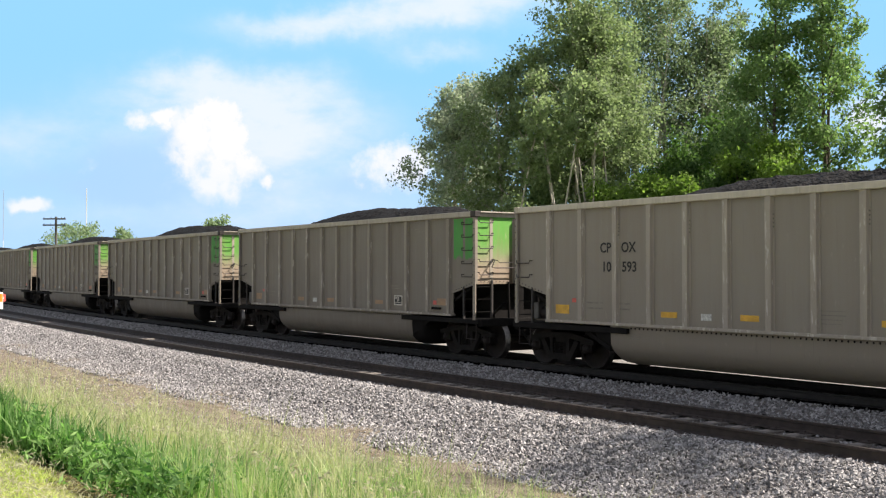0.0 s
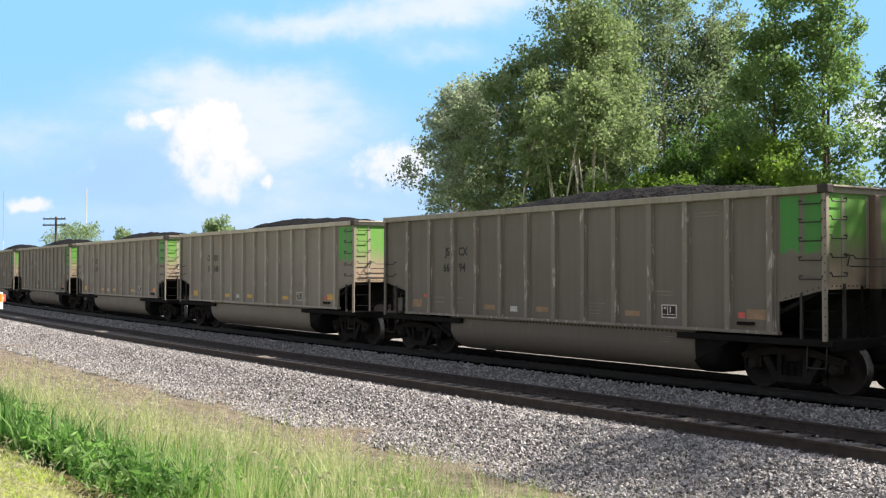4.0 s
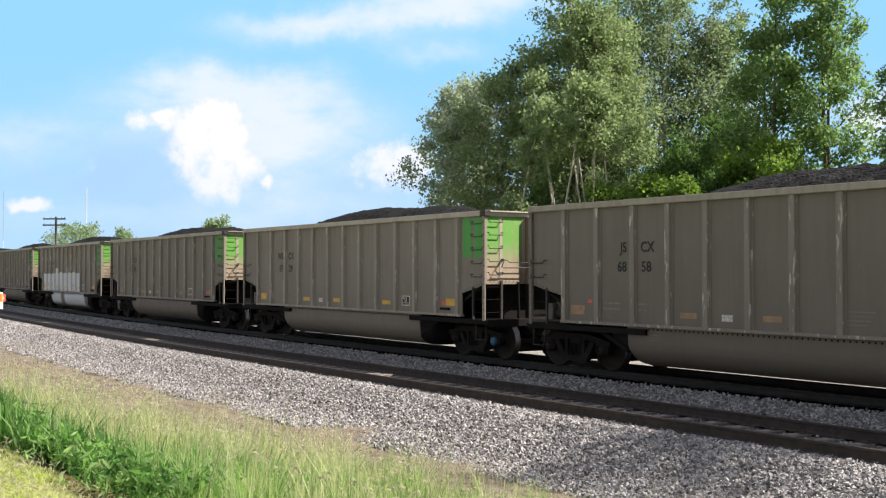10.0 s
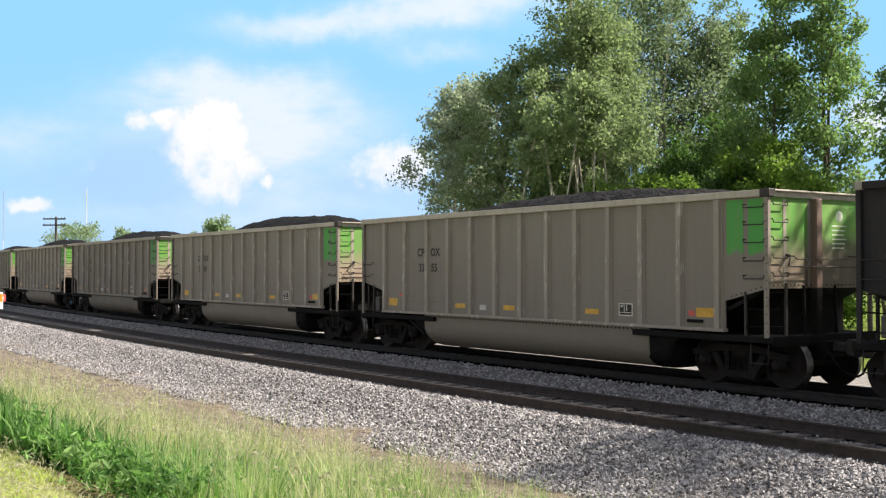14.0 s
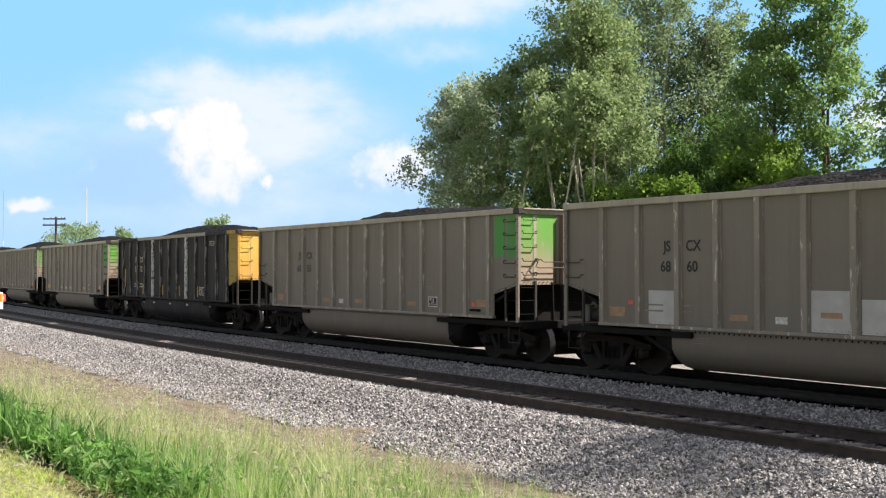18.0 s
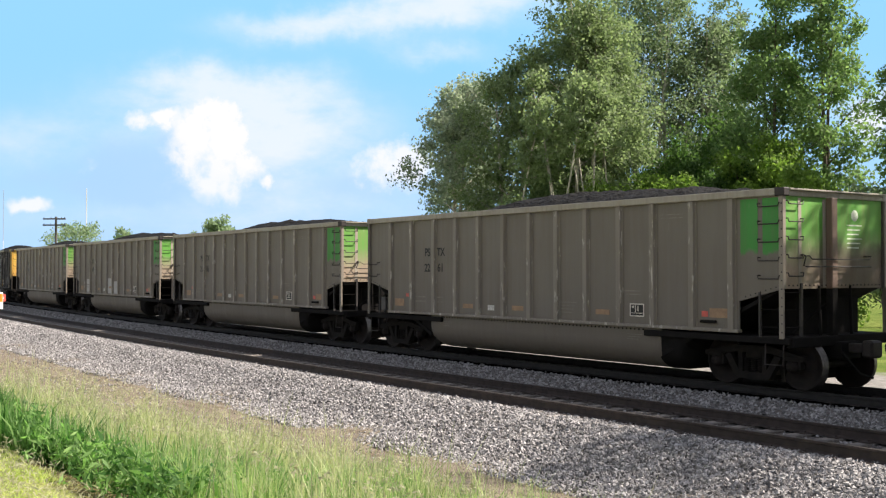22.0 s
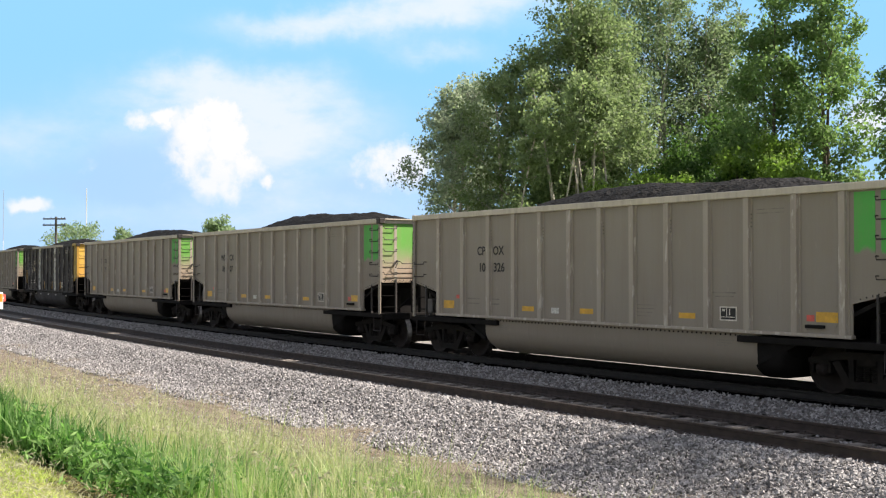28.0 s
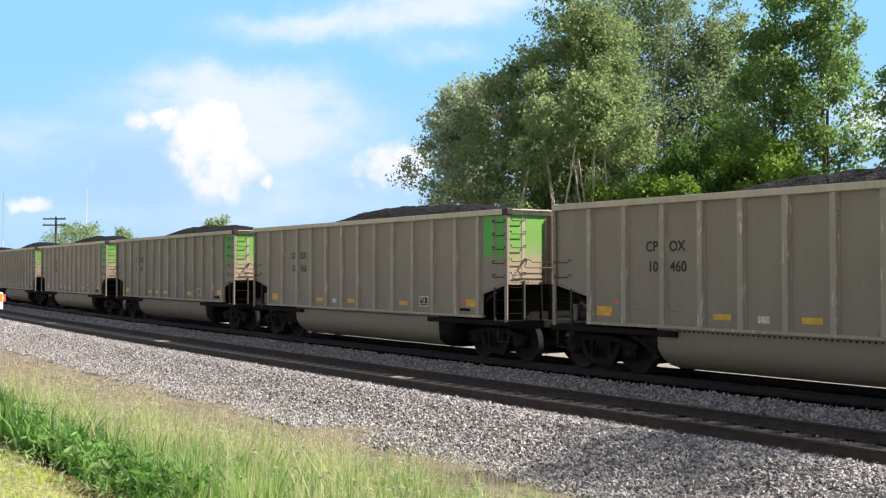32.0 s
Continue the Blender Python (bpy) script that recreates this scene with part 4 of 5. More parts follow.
# ---- car fleet ----
def flaky(name, base, chip, lo, hi, scale, stretch=(2.5, 2.5, 1.0)):
    """Paint with chips of another colour in upright flakes."""
    m, N, b = principled(name)
    co = N.add("ShaderNodeTexCoord").outputs["Object"]
    rnd = N.add("ShaderNodeObjectInfo").outputs["Random"]
    off = N.add("ShaderNodeCombineXYZ")
    N.link(N.math("MULTIPLY", rnd, 50.0), off.inputs[2])
    n = N.noise(N.scaled(N.vmath("ADD", co, off.outputs[0]), stretch), scale, 5.0, 0.65)
    N.link(N.mix(N.ramp(n, lo, hi), base, chip), b.inputs["Base Color"])
    b.inputs["Roughness"].default_value = 0.65
    return m


def rib_paint():
    """Tan paint rubbed pale in upright scuffs."""
    m = car_paint("rib_paint", tuple(1.42 * c for c in BEIGE), DIRT)
    N = Nodes(m.node_tree)
    b = m.node_tree.nodes["Principled BSDF"]
    src = b.inputs["Base Color"].links[0].from_socket
    co = N.add("ShaderNodeTexCoord").outputs["Object"]
    off = N.add("ShaderNodeCombineXYZ")
    N.link(N.math("MULTIPLY", N.add("ShaderNodeObjectInfo").outputs["Random"], 61.0), off.inputs[2])
    n = N.noise(N.scaled(N.vmath("ADD", co, off.outputs[0]), (5.0, 5.0, 1.0)), 2.2, 5.0, 0.6)
    N.link(N.mix(N.ramp(n, 0.57, 0.66, 0.0, 0.75), src, (0.55, 0.51, 0.45)), b.inputs["Base Color"])
    return m


M["worn_black"] = flaky("worn_black_rib", (0.022, 0.019, 0.020), (0.26, 0.245, 0.225), 0.53, 0.60, 1.9, (7.0, 7.0, 0.8))
M["worn_white"] = flaky("flaking_white_rib", (0.60, 0.60, 0.56), (0.030, 0.026, 0.026), 0.53, 0.56, 4.6, (3.0, 3.0, 1.4))
M["rib"] = rib_paint()
M["chord"] = car_paint("chord_paint", (0.43, 0.39, 0.32), DIRT)
M["chord_black"] = flaky("worn_chord", (0.30, 0.275, 0.235), (0.10, 0.09, 0.08), 0.60, 0.72, 1.1, (1.0, 3.0, 3.0))
M["corner"] = car_paint("corner_post_paint", (0.27, 0.235, 0.19), (0.17, 0.14, 0.11), tone=False, streak=0.4)
M["stile_y"] = M["black"]
M["stile"] = simple("ladder_grey", (0.035, 0.031, 0.029), 0.7, 0.0, 0.2)
M["strip"] = car_paint("bare_end_strip", (0.36, 0.32, 0.26), (0.28, 0.22, 0.16), tone=False, streak=0.3)
M["strip_y"] = car_paint("pale_yellow_strip", (0.62, 0.42, 0.13), (0.40, 0.24, 0.08), tone=False, streak=0.4)
M["blue_cap"] = simple("blue_cap_paint", (0.03, 0.13, 0.22), 0.55, 0.0, 0.2)
M["valve"] = simple("valve_grey", (0.10, 0.095, 0.09), 0.6, 0.0, 0.2)


# how dusty or bright single cars are
CAR_TONE = {0: 1.12, -1: 1.07, -2: 0.85, -3: 0.95, -4: 0.93, -5: 0.86, -6: 0.90, -7: 0.92, -8: 0.95, -12: 0.92, -13: 0.90, -15: 0.97, -17: 1.12, -18: 0.94, -19: 1.05}

# where the heap of coal begins later, and where it lies lower
LATE = {-4: 0.2, 0: 0.2, -1: 0.6, -7: 0.8, -8: 0.3, -10: 1.0, -11: 0.5, -12: 0.6, -14: 0.0, -9: 0.1}
LOW = {-4: 0.09, 0: 0.08, -1: 0.08, -7: -0.03, -10: 0.12, -11: 0.08, -12: 0.12, -13: 0.05, -18: 0.03}


def finish_car(car, n, marks, style):
    """Marks, patches, reflectors and load of one car."""
    rng = random.Random(100 + n)
    black = style == "black"
    a1, a2, b1, b2 = marks
    big = 0.30 if not black else 0.34
    if a1:
        ua, ub = (2.80, 3.17) if black else (3.26, 3.56) if a1 == "CP" else (3.21, 3.53) if a1 == "PS" else (3.21, 3.61)
        wide = 0.93 if a1 == "CP" or black else 0.90
        put_text(car, a1, ua, 2.725, big, black, True, wide)
        put_text(car, b1, ub, 2.725, big, black, False, wide)
        put_text(car, a2, ua, 2.315, big, black, True, wide * 1.04)
        put_text(car, b2, ub + 0.02, 2.315, big, black, False, wide * 1.06)
    # small data lettering, too small to read
    if black:
        sh = Shape()
        for z in (1.74, 1.61):
            for u_ in (2.40, 2.45, 2.55, 2.60, 2.65):
                decal(sh, u_, u_ + 0.025, z, z + 0.055)
            for j in range(6):
                decal(sh, 3.15 + j * 0.07, 3.185 + j * 0.07, z, z + 0.055)
        part_stuff("data_lettering", sh, M["mark_white"], car, "small white data lettering")
        sh = Shape()
        for j in range(3):
            decal(sh, 11.62, 12.25 - 0.1 * (j == 2), 3.46 - j * 0.07, 3.475 - j * 0.07)
        part_stuff("data_lettering", sh, M["mark_white"], car)
        for u_, z0, z1 in ((1.00, 1.58, 2.42), (3.64, 1.32, 1.74), (6.25, 1.31, 1.74), (8.30, 1.31, 1.74), (10.40, 1.31, 1.74), (13.37, 1.26, 2.18)):
            part("reflector", decal(Shape(), u_ - 0.05, u_ + 0.04, z0, z1), M["reflector"], car, "upright yellow reflector strip")
        for u_ in (3.62, 5.01, 7.08, 9.10, 11.62):
            part("label_plate", Shape().box(U(u_ - 0.10), U(u_ + 0.10), -1.496, -1.488, 0.94, 1.01), M["dash"], car)
        sq = ((10.60, 11.12, 1.39, 1.70),)
    else:
        sh = Shape()
        for z in (1.62, 1.50):
            decal(sh, 2.50, 3.0, z, z + 0.035), decal(sh, 3.34, 3.80, z, z + 0.035)
        for j in range(4):
            decal(sh, 8.45, 9.0 - 0.05 * j, 1.62 - j * 0.075, 1.635 - j * 0.075)
        decal(sh, 10.40, 11.05, 1.90, 1.925), decal(sh, 10.55, 11.0, 1.83, 1.85), decal(sh, 11.55, 12.15, 3.45, 3.465), decal(sh, 11.55, 12.15, 3.38, 3.395)
        part_stuff("data_lettering", sh, M["faint"], car, "faint small data lettering")
        sh = Shape()
        for u0 in (3.75, 10.55):
            for j in range(3):
                sh.box(U(u0), U(u0 + 0.42 - 0.06 * j), -1.4975, -1.4925, 1.0 - j * 0.05, 1.012 - j * 0.05)
        part_stuff("data_lettering", sh, M["faint"], car)
        bright = M["reflector"] if style in ("clean", "white") else M["orange_dull"]
        for u0, u1, z0, z1 in ((1.47, 1.92, 1.37, 1.57), (4.69, 5.12, 1.385, 1.50), (6.70, 7.13, 1.385, 1.50), (9.62, 10.05, 1.39, 1.50), (12.82, 13.26, 1.43, 1.61)):
            if style == "patched" and 6 < u0 < 7:
                z0, z1 = 1.50, 1.60
            part("reflector", decal(Shape(), u0, u1, z0, z1, -1.539), bright if not (style == "dull" and 6 < u0 < 10 and rng.random() < 0.3) else M["orange_dull"], car, "yellow reflector sticker" if bright is M["reflector"] else "faded orange reflector sticker")
        part("tag", decal(Shape(), 12.62, 12.78, 1.44, 1.55), M["red"], car, "small red tag")
        part("tag", decal(Shape(), 2.02, 2.15, 1.63, 1.72), M["red"], car)
        part("label_plate", decal(Shape(), 5.74, 6.0, 1.36, 1.49), M["dash"], car, "small white label")
        part("door_latch", Shape().box(U(12.62), U(13.0), -1.60, -1.53, 1.32, 1.38, c=0.01), M["under"], car)
        sq = ((10.66, 11.07, 1.38, 1.65),)
    for u0, u1, z0, z1 in sq:
        sh = Shape()
        decal(sh, u0, u1, z1 - 0.022, z1), decal(sh, u0, u1, z0, z0 + 0.022), decal(sh, u0, u0 + 0.025, z0, z1), decal(sh, u1 - 0.025, u1, z0, z1)
        part("stencil_frame", sh, M["mark_white"], car, "white-framed black inspection stencil")
        sh = Shape()
        part("stencil_panel", decal(sh, u0 + 0.03, u1 - 0.03, z0 + 0.03, z1 - 0.03), M["mark_black"], car)
        sh = Shape()
        w, h = u1 - u0, z1 - z0
        decal(sh, u0 + 0.40 * w, u0 + 0.44 * w, z0 + 0.30 * h, z1 - 0.03, -1.541), decal(sh, u0 + 0.10 * w, u1 - 0.10 * w, z0 + 0.24 * h, z0 + 0.29 * h, -1.541)
        decal(sh, u0 + 0.16 * w, u0 + 0.32 * w, z1 - 0.34 * h, z1 - 0.18 * h, -1.541), decal(sh, u0 + 0.56 * w, u0 + 0.62 * w, z0 + 0.40 * h, z1 - 0.16 * h, -1.541)
        part_stuff("stencil_lines", sh, M["mark_white"], car)
    if style == "white":
        for i in range(len(RIBS)):
            if RIBS[i] < 10.0:
                top = 2.50 if i == 3 else 2.26 + 0.03 * math.sin(i * 2.1)
                if i < 3:
                    top = 2.20
                u0, u1 = RIBS[i] + 0.107, RIBS[i + 1] - 0.107
                part("patch", decal(Shape(), u0, u1, 1.235, top, -1.5352), M["patch"], car, "fresh light grey paint patch")
        for i in range(1, 9):
            prof = [(U(RIBS[i]) + sx, y) for sx, y in ((-0.107, -1.535), (-0.107, -1.545), (-0.080, -1.545), (-0.064, -1.605), (0.064, -1.605), (0.080, -1.545), (0.107, -1.545), (0.107, -1.535))]
            part("patch", Shape().prism(prof, "z", 1.235, 2.17 if i < 3 else 2.22), M["patch"], car)
        for u0, u1 in ((3.45, 5.60), (6.50, 10.9)):
            prof = [(-1.4945, 1.16), (-1.4945, 0.88), (-1.4795, 0.72), (-1.4245, 0.567), (-1.3235, 0.45), (-1.31, 0.46), (-1.41, 0.575), (-1.465, 0.725), (-1.48, 0.88), (-1.48, 1.16)]
            part("patch", Shape().prism(prof, "x", U(u0), U(u1), 0, True), M["patch"], car)
    if style == "patched":
        for u0, u1, z0, z1 in ((2.60, 3.30, 1.25, 1.93), (6.50, 7.27, 1.25, 1.98), (7.50, 8.24, 1.25, 1.84)):
            part("patch", decal(Shape(), u0, u1, z0, z1, -1.5352), M["patch_old"], car, "light grey paint patch")
    if n == -5:
        cap = Shape().lathe([(-1.205, 0.0), (-1.205, 0.085), (-1.19, 0.105), (-1.14, 0.105)], (U(13.50) + 0.89, 0, 0.466 + RAIL_Z), 16, 0, "y")
        part("bearing_cap", cap, M["blue_cap"], car, "blue painted axle bearing cap")
    part("coal_load", coal_mesh(n % 6, LATE.get(n, 0.5), LOW.get(n, 0.0)), (), car, "heaped black coal")
    t = CAR_TONE.get(n, 1.0) * rng.uniform(0.95, 1.04) * {"clean": 1.10, "dull": 0.84, "white": 0.87, "patched": 0.83, "plain": 0.84, "black": 1.0}[style]
    for o in car.children_recursive:
        o["tone"] = t


M["end_faint"] = simple("worn_end_lettering", (0.62, 0.68, 0.55), 0.7, 0.0, 0.2)
M["faint"] = simple("faint_lettering", (0.20, 0.18, 0.15), 0.7, 0.0, 0.15)
_coal = coal_mesh
coal_mesh = lru_cache(None)(_coal)

# number in the train, from the first to come into view; marks to both sides of the third rib
FLEET = [(5, ("", "", "", ""), "plain"), (4, ("", "", "", ""), "plain"), (3, ("", "", "", ""), "dull"), (2, ("", "", "", ""), "plain"), (1, ("", "", "", ""), "dull"),
         (0, ("CP", "10", "OX", "593"), "clean"), (-1, ("CP", "10", "OX", "548"), "clean"), (-2, ("JS", "66", "CX", "94"), "dull"),
         (-3, ("WS", "85", "CX", "63"), "white"), (-4, ("JS", "67", "CX", "00"), "dull"), (-5, ("WS", "87", "CX", "29"), "clean"),
         (-6, ("JS", "68", "CX", "58"), "dull"), (-7, ("CP", "32", "OX", "85"), "clean"), (-8, ("CP", "33", "OX", "55"), "clean"),
         (-9, ("FS", "57", "TX", "32"), "black"), (-10, ("JS", "68", "CX", "55"), "dull"), (-11, ("JS", "68", "CX", "60"), "patched"),
         (-12, ("PS", "20", "TX", "86"), "dull"), (-13, ("PS", "22", "TX", "61"), "dull"), (-14, ("FS", "59", "TX", "09"), "black"),
         (-15, ("CP", "33", "OX", "37"), "clean"), (-16, ("WS", "86", "CX", "07"), "clean"), (-17, ("CP", "10", "OX", "326"), "clean"),
         (-18, ("CP", "33", "OX", "48"), "clean"), (-19, ("CP", "10", "OX", "165"), "clean"), (-20, ("CP", "10", "OX", "460"), "clean")]
LABELS = {"clean": "clean tan coal car with green end, heaped with coal", "dull": "grimy grey-tan coal car with green end and coal load",
          "plain": "weathered tan coal car with green end and coal load", "white": "tan coal car with a long light grey repainted strip",
          "patched": "grimy tan coal car with three light grey patches", "black": "black coal car with yellow end and flaking white ribs"}
CARS = []


def build_train():
    proto = {"beige": build_car("beige"), "black": build_car("black")}
    used = set()
    for n, marks, style in FLEET:
        kind = "black" if style == "black" else "beige"
        if kind in used:
            car = copy_thing(proto[kind], pose(0, 0, 0))
        else:
            car = proto[kind]
            used.add(kind)
        CARS.append((n, car, marks, style))
    for n, car, marks, style in CARS:
        finish_car(car, n, marks, style)
        tagged(car, LABELS[style], "coal car", "coal cars of the train")


build_train()


# ---- trees ----
SWAYING = []


def leaves(rng, centres, radii, per, size, slim=0.36):
    """Small folded leaf blades strewn about the twig ends."""
    n = len(centres) * per
    c = np.repeat(centres, per, 0)
    r = np.repeat(radii, per)[:, None]
    v = rng.standard_normal((n, 3))
    v /= np.linalg.norm(v, axis=1, keepdims=True)
    p = c + v * r * (rng.random((n, 1)) ** 0.45) * np.array([1, 1, 0.8])
    a = rng.standard_normal((n, 3))
    a[:, 2] -= 0.5
    a /= np.linalg.norm(a, axis=1, keepdims=True)
    b = np.cross(a, rng.standard_normal((n, 3)))
    b /= np.linalg.norm(b, axis=1, keepdims=True)
    s = size * (0.6 + 0.8 * rng.random((n, 1)))
    q = np.stack([p - a * s * 0.5, p + b * s * slim, p + a * s * 0.6, p - b * s * slim], 1)
    return q.reshape(-1, 3), np.arange(4 * n).reshape(-1, 4)


def tree(name, x, y, z, height, radius, low, seed, leaf, bark, label, per=110, size=0.15, stems=1, limbs=26, clump=0.75, lean=0.0, twigs=8, girth=1.0):
    """A trunk or a few, limbs, twigs and many leaves. low: where the crown begins, as a share of the height."""
    rng = np.random.default_rng(seed)
    t = new(name)
    t.location = (x, y, z)
    wood = Shape()
    cen, rad = [], []
    for k in range(stems):
        ang = rng.random() * 6.28
        spread = (0.0 if stems == 1 else radius * 0.35)
        h = height * (1 - 0.12 * k / max(1, stems)) * (0.92 if k else 0.96)
        pts = []
        for i in range(9):
            f = i / 8
            w = 0.035 * height * f
            pts.append(Vector((math.cos(ang) * spread * (0.25 + f) + w * math.sin(f * 5 + seed + k) * 0.35 + lean * f * height, math.sin(ang) * spread * (0.25 + f) + w * math.cos(f * 4 + 2 * seed) * 0.35, f * h)))
        r0 = (0.011 * height / math.sqrt(stems) + 0.04) * girth
        wood.tube(pts, r0, 8, 0, 0.03, False)
        for i in range(limbs // stems):
            f = low + (0.98 - low) * (i + rng.random()) / (limbs // stems)
            q = pts[min(7, int(f * 8))].lerp(pts[min(8, int(f * 8) + 1)], f * 8 - int(f * 8))
            g = (f - low) / (1 - low)
            reach = radius * (0.45 + 0.75 * math.sin(math.pi * min(1, 0.18 + 0.82 * g) ** 0.8)) * (0.7 + 0.5 * rng.random())
            az = i * 2.4 + rng.random()
            rise = 0.25 + 0.9 * g + 0.3 * rng.random()
            d = Vector((math.cos(az), math.sin(az), rise)).normalized()
            tip = q + d * reach
            tip.z = min(tip.z, height * (0.97 + 0.04 * rng.random()))
            mid = q.lerp(tip, 0.5) + Vector((0, 0, 0.06 * reach))
            rl = max(0.02, r0 * 0.38 * (1 - 0.6 * g))
            wood.tube([q, mid, tip], rl, 5, 0, 0.012, False)
            for j in range(twigs):
                e = 0.35 + 0.65 * (j + rng.random()) / twigs
                o = q.lerp(tip, e) + Vector(rng.standard_normal(3) * np.array([0.55, 0.55, 0.4]) * (0.35 * reach + 0.3) * 0.6)
                if j % 2 == 0:
                    wood.tube([q.lerp(tip, e * 0.8), o], 0.014, 3, 0, 0.006, False)
                cen.append(tuple(o)), rad.append(clump * (0.7 + 0.7 * rng.random()))
            cen.append(tuple(tip)), rad.append(clump * 0.8)
    part("trunk", wood, bark, t)
    co, f = leaves(rng, np.array(cen), np.array(rad), per, size)
    part("crown", fast_mesh("crown", co, f, leaf), (), t)
    if height > 11 and abs(x) < 60:
        SWAYING.append((t, seed))
    return tagged(t, label, "tree", "trees behind the line")


M["leaf_silver"] = leaf_material("silvery_leaves", (0.28, 0.34, 0.245), (0.49, 0.53, 0.43), (1.05, 1.15, 0.95))
M["bark_white"] = simple("whitish_bark", (0.38, 0.35, 0.30), 0.85, 0.0, 0.25, 5.0, 0.5)
# understory leaves: the thicket's shade is put into this darker green
M["leaf_shade"] = leaf_material("shade_dark_leaves", (0.050, 0.105, 0.034), (0.110, 0.185, 0.062), (1.2, 1.35, 0.8))
# far trees: distance haze is put into this paler leaf colour
M["leaf_hazy"] = leaf_material("hazy_distant_leaves", (0.24, 0.33, 0.20), (0.38, 0.47, 0.30), (1.1, 1.2, 0.9))


def build_trees():
    A = "leafy cottonwood with pale trunk behind the line"
    P, G, D, K = M["leaf_grey"], M["leaf"], M["leaf_dark"], M["bark"]
    E_ = M["bark_dark"]
    S = M["leaf_silver"]
    Q = M["leaf_shade"]
    tree("tree", -53.0, 39.2, -0.45, 14.2, 2.5, 0.46, 3, S, K, "smaller cottonwood with silvery green leaves", 60, 0.18, 2, 30, 0.75)
    tree("tree", -56.5, 44.0, -0.45, 15.6, 2.7, 0.15, 31, S, K, "silvery cottonwood with pale trunk behind the line", 56, 0.18, 2, 30, 0.8)
    tree("tree", -47.6, 39.2, -0.45, 15.8, 2.6, 0.22, 11, G, K, A, 74, 0.165, 2, 34, 0.8)
    tree("tree", -45.2, 42.6, -0.45, 20.2, 3.1, 0.30, 5, G, K, "tall sunlit cottonwood with several pale trunks", 82, 0.165, 3, 51, 0.8)
    tree("tree", -44.8, 44.6, -0.45, 17.6, 2.8, 0.22, 21, G, K, A, 70, 0.165, 2, 36, 0.8)
    tree("tree", -51.2, 54.7, -0.45, 23.4, 3.7, 0.40, 7, P, K, "tall open-crowned cottonwood with pale limbs", 42, 0.185, 3, 42, 0.85)
    tree("tree", -50.3, 56.6, -0.45, 23.8, 3.9, 0.42, 27, P, K, "tall open-crowned cottonwood with pale limbs", 42, 0.185, 3, 42, 0.85)
    tree("tree", -48.9, 59.4, -0.45, 21.2, 3.2, 0.42, 8, P, K, "tall open-crowned cottonwood with pale limbs", 30, 0.23, 3, 42, 0.85)
    tree("tree", -36.3, 48.2, -0.45, 17.6, 2.7, 0.18, 9, D, E_, "dark green broad-leaved tree with forked trunks", 76, 0.175, 2, 34, 0.75)
    tree("tree", -34.1, 49.5, -0.45, 18.2, 2.7, 0.22, 13, D, E_, "dark green broad-leaved tree in the row", 66, 0.175, 2, 32, 0.7)
    tree("tree", -26.6, 46.9, -0.45, 15.2, 2.4, 0.2, 15, D, E_, "dark green tree at the end of the row", 80, 0.19, 1, 26, 0.8)
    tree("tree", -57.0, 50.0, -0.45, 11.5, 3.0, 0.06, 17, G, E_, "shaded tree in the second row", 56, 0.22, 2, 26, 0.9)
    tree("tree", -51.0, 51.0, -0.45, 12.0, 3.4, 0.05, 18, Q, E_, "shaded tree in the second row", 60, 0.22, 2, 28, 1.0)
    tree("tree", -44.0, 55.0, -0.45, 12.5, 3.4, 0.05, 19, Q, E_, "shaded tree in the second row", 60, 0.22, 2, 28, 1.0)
    for i, (x, y, h) in enumerate(((-42.2, 37.4, 13.0), (-41.4, 37.9, 13.8), (-40.6, 38.6, 12.6), (-39.9, 39.2, 13.4), (-39.2, 39.6, 12.2), (-44.6, 36.2, 11.4))):
        tree("sapling", x, y, -0.45, h, 0.8, 0.74, 80 + i, G, M["bark_white"], "slender pale-barked sapling in front of the trees", 20, 0.17, 1 + i % 2, 12, 0.5, (0.20, -0.16, 0.09, -0.22, -0.12, 0.24)[i], 8, 0.38)
    tree("tree", 1.0, 28.5, -0.45, 20.5, 2.9, 0.45, 23, D, E_, "tall open tree close beside the line", 15, 0.2, 2, 28, 0.9)
    tree("tree", -4.0, 28.2, -0.45, 16.6, 2.4, 0.45, 29, D, E_, "leafy tree close beside the line", 46, 0.2, 2, 30, 0.9)
